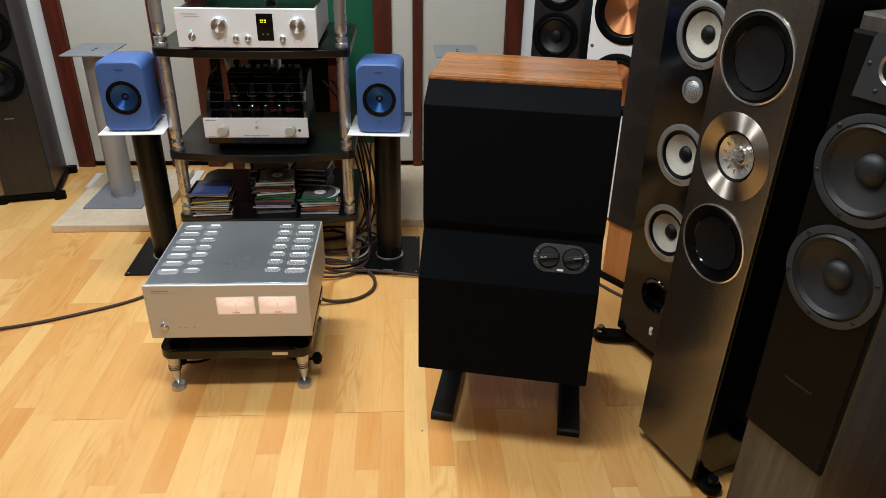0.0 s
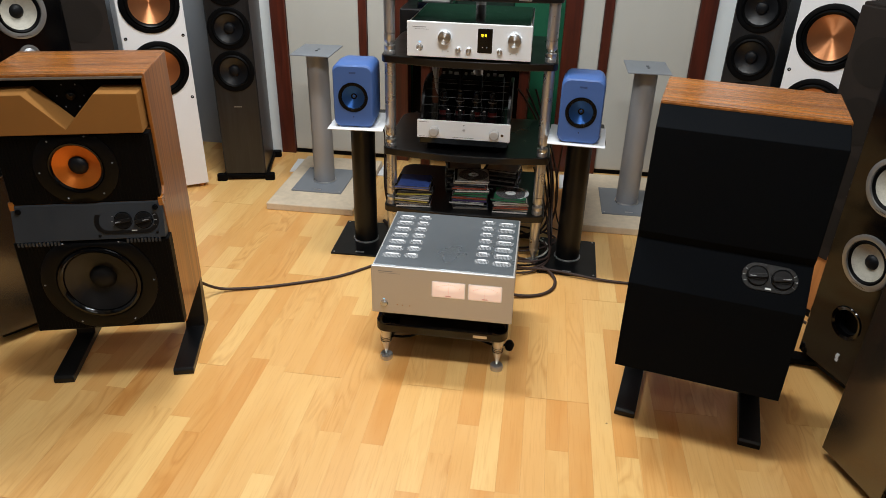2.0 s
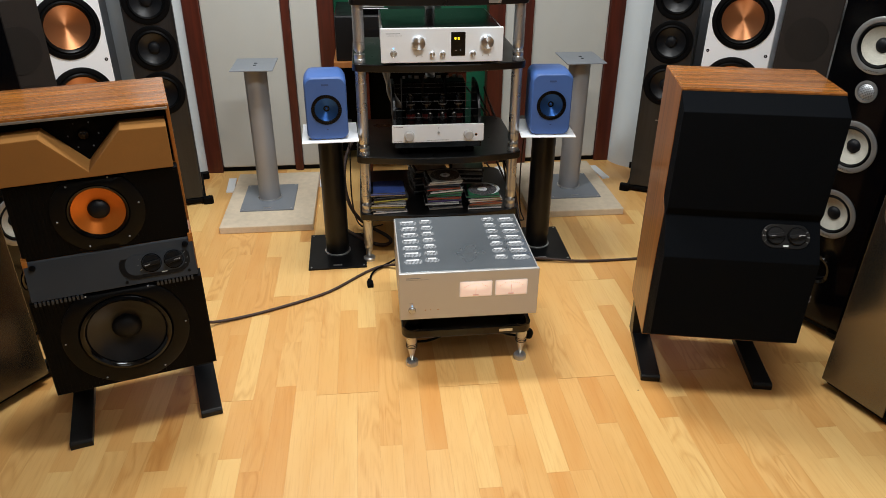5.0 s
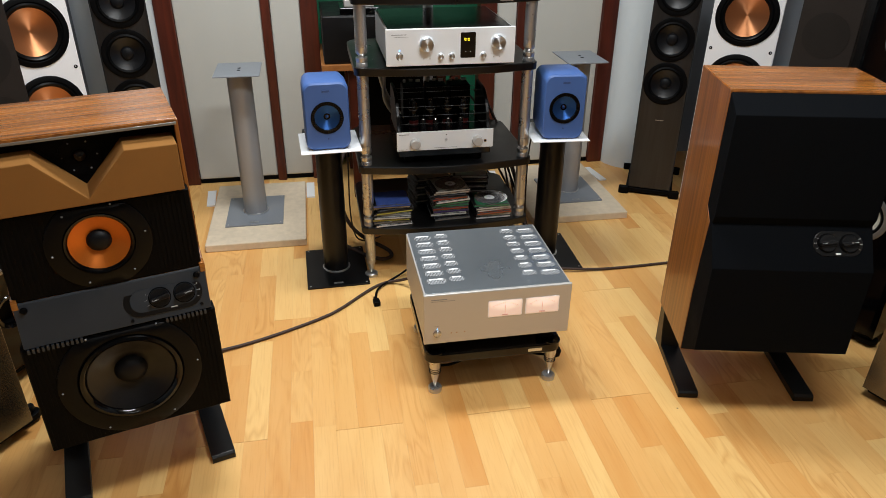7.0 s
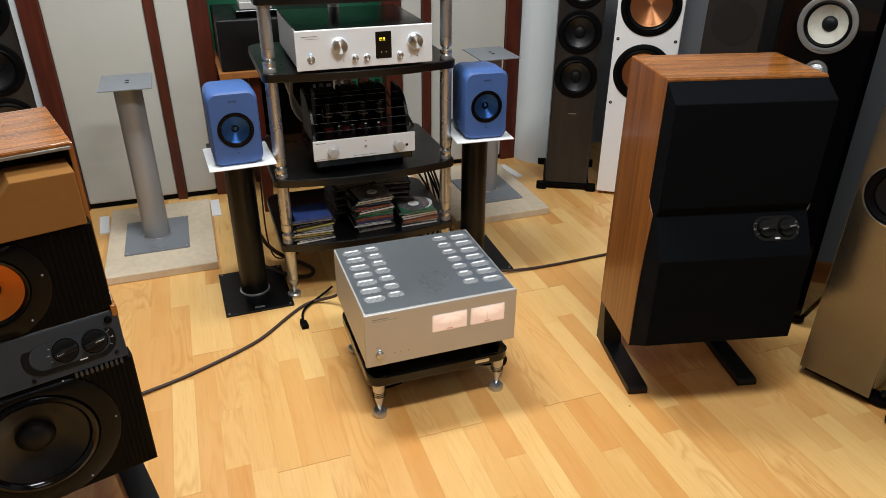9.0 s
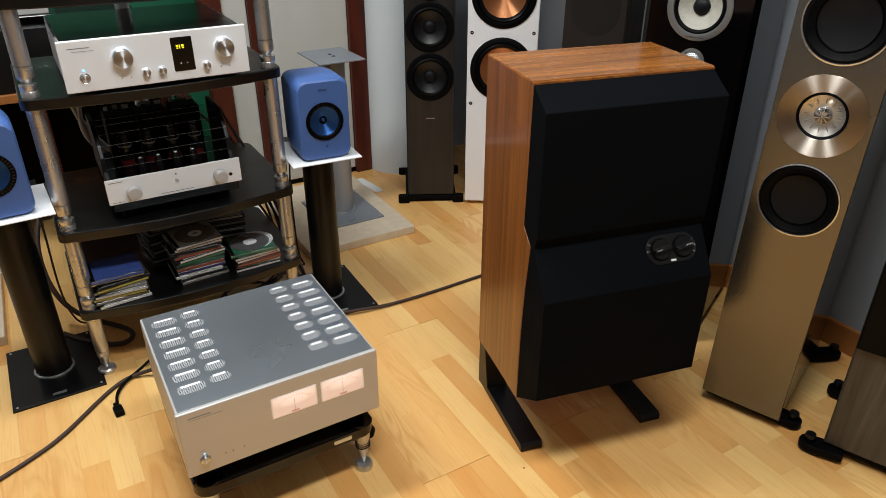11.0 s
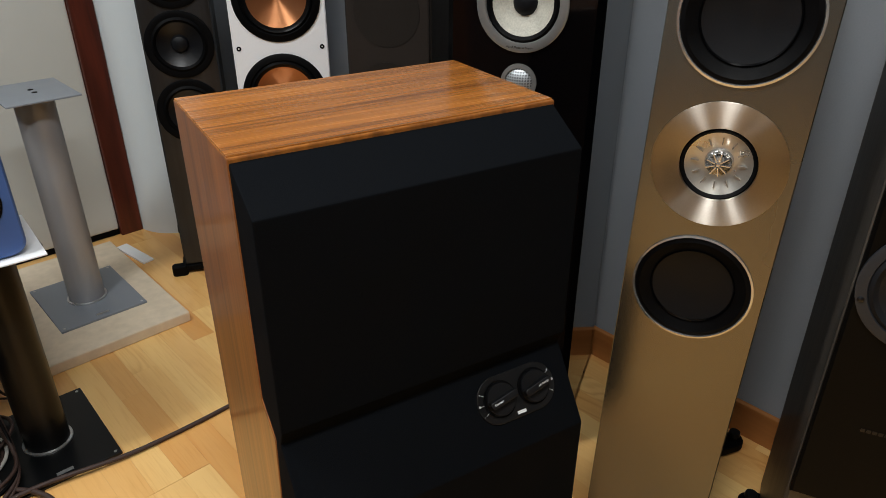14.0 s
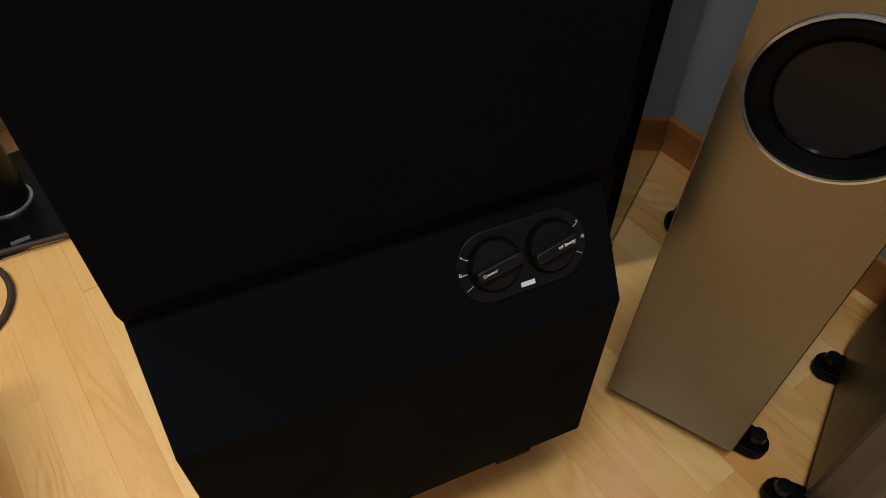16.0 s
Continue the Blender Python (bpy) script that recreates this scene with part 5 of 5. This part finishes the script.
part("body", box(B(), 0.0, 0.17, 0.0, 0.16, 0.0, 0.03, 0.003), "gloss_black", dv)
part("top_unit", box(B(), 0.02, 0.15, 0.02, 0.14, 0.0302, 0.06, 0.003), "silver", dv)


# ---- cables ----
cable("speaker_cable", [(0.55, 3.86, 0.16), (0.48, 3.96, 0.03), (0.40, 4.03, 0.006), (0.306, 3.958, 0.006), (0.20, 3.84, 0.006), (0.124, 3.789, 0.006), (-0.076, 3.693, 0.006), (-0.20, 3.655, 0.006), (-0.28, 3.62, 0.02), (-0.30, 3.50, 0.16)], 0.0056, "cable", "brown braided speaker cable across the floor")
cable("speaker_cable", [(0.80, 3.86, 0.16), (0.84, 3.95, 0.03), (0.94, 4.02, 0.018), (1.117, 3.975, 0.018), (1.213, 3.968, 0.006), (1.397, 3.966, 0.006), (1.60, 3.978, 0.006), (1.79, 3.975, 0.006), (1.842, 3.93, 0.006), (1.89, 3.84, 0.006), (1.97, 3.74, 0.006)], 0.0056, "cable", "brown braided speaker cable across the floor")
cable("mains_cable", [(0.75, 3.80, 0.15), (0.80, 3.79, 0.02), (0.90, 3.785, 0.007), (1.00, 3.83, 0.007), (1.035, 3.93, 0.009), (0.98, 4.03, 0.020), (0.86, 4.11, 0.007), (0.76, 4.12, 0.007)], 0.0062, "cable", "thick braided mains cable in a loop")
for k, (rr, cx, cy) in enumerate(((0.13, 0.86, 4.19), (0.115, 0.82, 4.24), (0.15, 0.88, 4.25))):
    pts = [(cx + rr * math.cos(a * 0.62 + k), cy + 0.8 * rr * math.sin(a * 0.62 + k), 0.007 + 0.010 * k + 0.012 * math.sin(a * 1.3)) for a in range(12)]
    pts = [(x, y, max(z, 0.006)) for x, y, z in pts]
    cable("coiled_cable", pts, 0.0045, "cable", "black cable coiled behind the amplifier", group="coiled cables")
for k in range(4):
    pts = [(0.74 + 0.02 * k, 3.98 + 0.03 * k, 0.02), (0.86, 3.94 + 0.02 * k, 0.010 + 0.009 * k), (0.96 + 0.01 * k, 4.00 + 0.01 * k, 0.012 + 0.009 * k), (1.00, 4.08 + 0.02 * k, 0.03), (0.99, 4.18 + 0.03 * k, 0.06 + 0.05 * k), (0.96, 4.40, 0.16 + 0.08 * k), (0.90, 4.55, 0.24 + 0.10 * k)]
    cable("interlink_cable", pts, 0.004 + 0.0006 * (k % 2), "cable" if k != 2 else "rubber", "dark cable running from the amplifier up to the rack", group="interlink cables")
cable("white_cable", [(0.72, 4.16, 0.006), (0.84, 4.08, 0.006), (0.95, 4.10, 0.006), (1.0, 4.17, 0.02), (0.985, 4.24, 0.02), (0.93, 4.30, 0.006)], 0.0042, "cable_grey", "thin pale cable on the floor")
for k in range(3):
    x = 0.955 + 0.02 * k
    cable("hanging_cable", [(0.80 + 0.04 * k, 4.56, 0.60), (0.93 + 0.02 * k, 4.55, 0.45 - 0.05 * k), (x + 0.03, 4.42, 0.22), (x + 0.01, 4.32, 0.04), (x - 0.06, 4.30, 0.006), (x - 0.2, 4.28, 0.006)], 0.0045, "cable", "black cable hanging behind the rack", group="hanging cables")
cable("signal_cable", [(0.55, 4.58, 0.88), (0.46, 4.53, 0.76), (0.44, 4.50, 0.64), (0.45, 4.53, 0.56), (0.50, 4.56, 0.50)], 0.009, "cable_grey", "grey braided signal cable behind the rack", group="signal cables")
cable("signal_cable", [(0.50, 4.58, 0.88), (0.42, 4.54, 0.78), (0.43, 4.50, 0.66), (0.47, 4.53, 0.57), (0.52, 4.56, 0.50)], 0.009, "cable_grey", "grey braided signal cable behind the rack", group="signal cables")
cable("signal_cable", [(0.35, 4.60, 0.45), (0.24, 4.50, 0.36), (0.22, 4.38, 0.2), (0.28, 4.36, 0.05), (0.40, 4.30, 0.012), (0.46, 4.20, 0.010), (0.36, 4.16, 0.010), (0.24, 4.34, 0.010)], 0.008, "cable", "thick grey-brown cable looping down behind the stand", group="signal cables")
cable("speaker_lead", [(1.055, 4.22, 0.62), (1.02, 4.26, 0.55), (1.00, 4.25, 0.40), (0.995, 4.22, 0.25), (1.02, 4.30, 0.06), (1.08, 4.36, 0.006), (1.0, 4.42, 0.006)], 0.003, "cable", "thin black lead hanging from the blue speaker", group="speaker leads")
cable("speaker_lead", [(0.205, 4.22, 0.62), (0.27, 4.26, 0.52), (0.275, 4.24, 0.40), (0.265, 4.22, 0.25), (0.28, 4.28, 0.06), (0.32, 4.36, 0.006), (0.40, 4.40, 0.006)], 0.003, "cable", "thin black lead hanging from the blue speaker", group="speaker leads")
cable("mains_lead", [(0.47, 4.05, 0.03), (0.42, 4.02, 0.012), (0.355, 3.985, 0.010), (0.335, 3.93, 0.010), (0.335, 3.895, 0.010)], 0.0042, "rubber", "black mains lead ending in a loose plug")
pl = thing("mains_plug", "loose black appliance plug on the floor", "plug", pose(0.333, 3.868, 0.0, 0, 0, 6))
part("body", box(B(), -0.012, 0.012, -0.022, 0.012, 0.0, 0.018, 0.003), "rubber", pl)
part("neck", box(B(), -0.006, 0.006, 0.0121, 0.03, 0.004, 0.015, 0.002), "rubber", pl)
cable("mains_lead", [(0.862, 3.385, 0.070), (0.835, 3.375, 0.066), (0.79, 3.37, 0.078), (0.74, 3.375, 0.102), (0.69, 3.40, 0.114)], 0.0042, "rubber", "black lead under the amplifier stand", group="stand leads")
cable("mains_lead", [(0.478, 3.385, 0.062), (0.51, 3.375, 0.064), (0.56, 3.375, 0.076), (0.60, 3.39, 0.10), (0.63, 3.42, 0.114)], 0.0042, "rubber", "black lead under the amplifier stand", group="stand leads")
for x, y, a in ((0.868, 3.385, 80), (0.470, 3.390, -80)):
    pg = thing("mains_plug", "black plug hanging beside the stand leg", "plug", pose(x, y, 0.068, 0, 0, a), "stand plugs")
    part("body", lathe(B(), [(0.0, -0.016), (0.012, -0.014), (0.016, 0.004), (0.010, 0.016), (0.0, 0.018)], (0, 0, 0), "up", 20), "rubber", pg)


# ---- floor strips ----
PITCH, GAP = 0.06473, 0.0002
rng = random.Random(11)
rest_v, rest_f = [], []
floor = bpy.data.objects["floor"]
shared = {}


def strip_mesh(length):
    key = round(length, 4)
    if key not in shared:
        bm = box(B(), -PITCH / 2 + GAP / 2, PITCH / 2 - GAP / 2, -key / 2 + GAP / 2, key / 2 - GAP / 2, -0.006, 0.0)
        me = finish("floor_strip", bm, "floor_piece")
        shared[key] = me
    return shared[key]


BOARD = 1.21
near, far = [], []
col = 0
x = 0.155 - 8 * 3 * PITCH
while x < XE + 0.05:
    phase = 3.213 + (col // 3 - 8) * 0.6064
    while phase > YS - 0.1:
        phase -= BOARD
    y = phase
    while y < 5.6:
        cuts = [0.0] + sorted(rng.uniform(0.14, 0.86) for _ in range(2)) + [1.0]
        if cuts[2] - cuts[1] < 0.16:
            cuts.pop(2)
        for a, b_ in zip(cuts, cuts[1:]):
            length = round((b_ - a) * BOARD / 0.03) * 0.03 if b_ < 1 else BOARD - (y - phase) % BOARD
            y0, y1 = y, min(phase + BOARD, y + length)
            if y1 - y0 > 0.02:
                xm, ym = x + PITCH / 2, (y0 + y1) / 2
                (near if -0.5 < xm < 1.75 and 1.9 < ym < 4.15 else far).append((xm, ym, y1 - y0, b_ == 1.0))
            y = y1
        phase += BOARD
        y = phase
    x += PITCH
    col += 1
far += near[300:]
for xm, ym, length, last in near[:300]:
    ob = new("floor_strip", strip_mesh(length - (0.0010 if last else 0.0)))
    ob.location, ob.parent = (xm, ym - (0.0005 if last else 0.0), 0.0), floor
for xm, ym, length, last in far:
    x0, x1, y0, y1 = xm - PITCH / 2 + GAP / 2, xm + PITCH / 2 - GAP / 2, ym - length / 2 + GAP / 2, ym + length / 2 - (0.0012 if last else GAP / 2)
    n = len(rest_v)
    for a in (-0.006, 0.0):
        rest_v += [(x0, y0, a), (x1, y0, a), (x1, y1, a), (x0, y1, a)]
    rest_f += [(n + 4, n + 5, n + 6, n + 7), (n, n + 1, n + 5, n + 4), (n + 1, n + 2, n + 6, n + 5), (n + 2, n + 3, n + 7, n + 6), (n + 3, n, n + 4, n + 7)]
me = bpy.data.meshes.new("floor_strips")
me.from_pydata(rest_v, [], rest_f)
me.materials.append(M["floor_rest"])
ob = new("floor_strips", me)
ob.parent = floor
tagged(ob, kind="stuff")
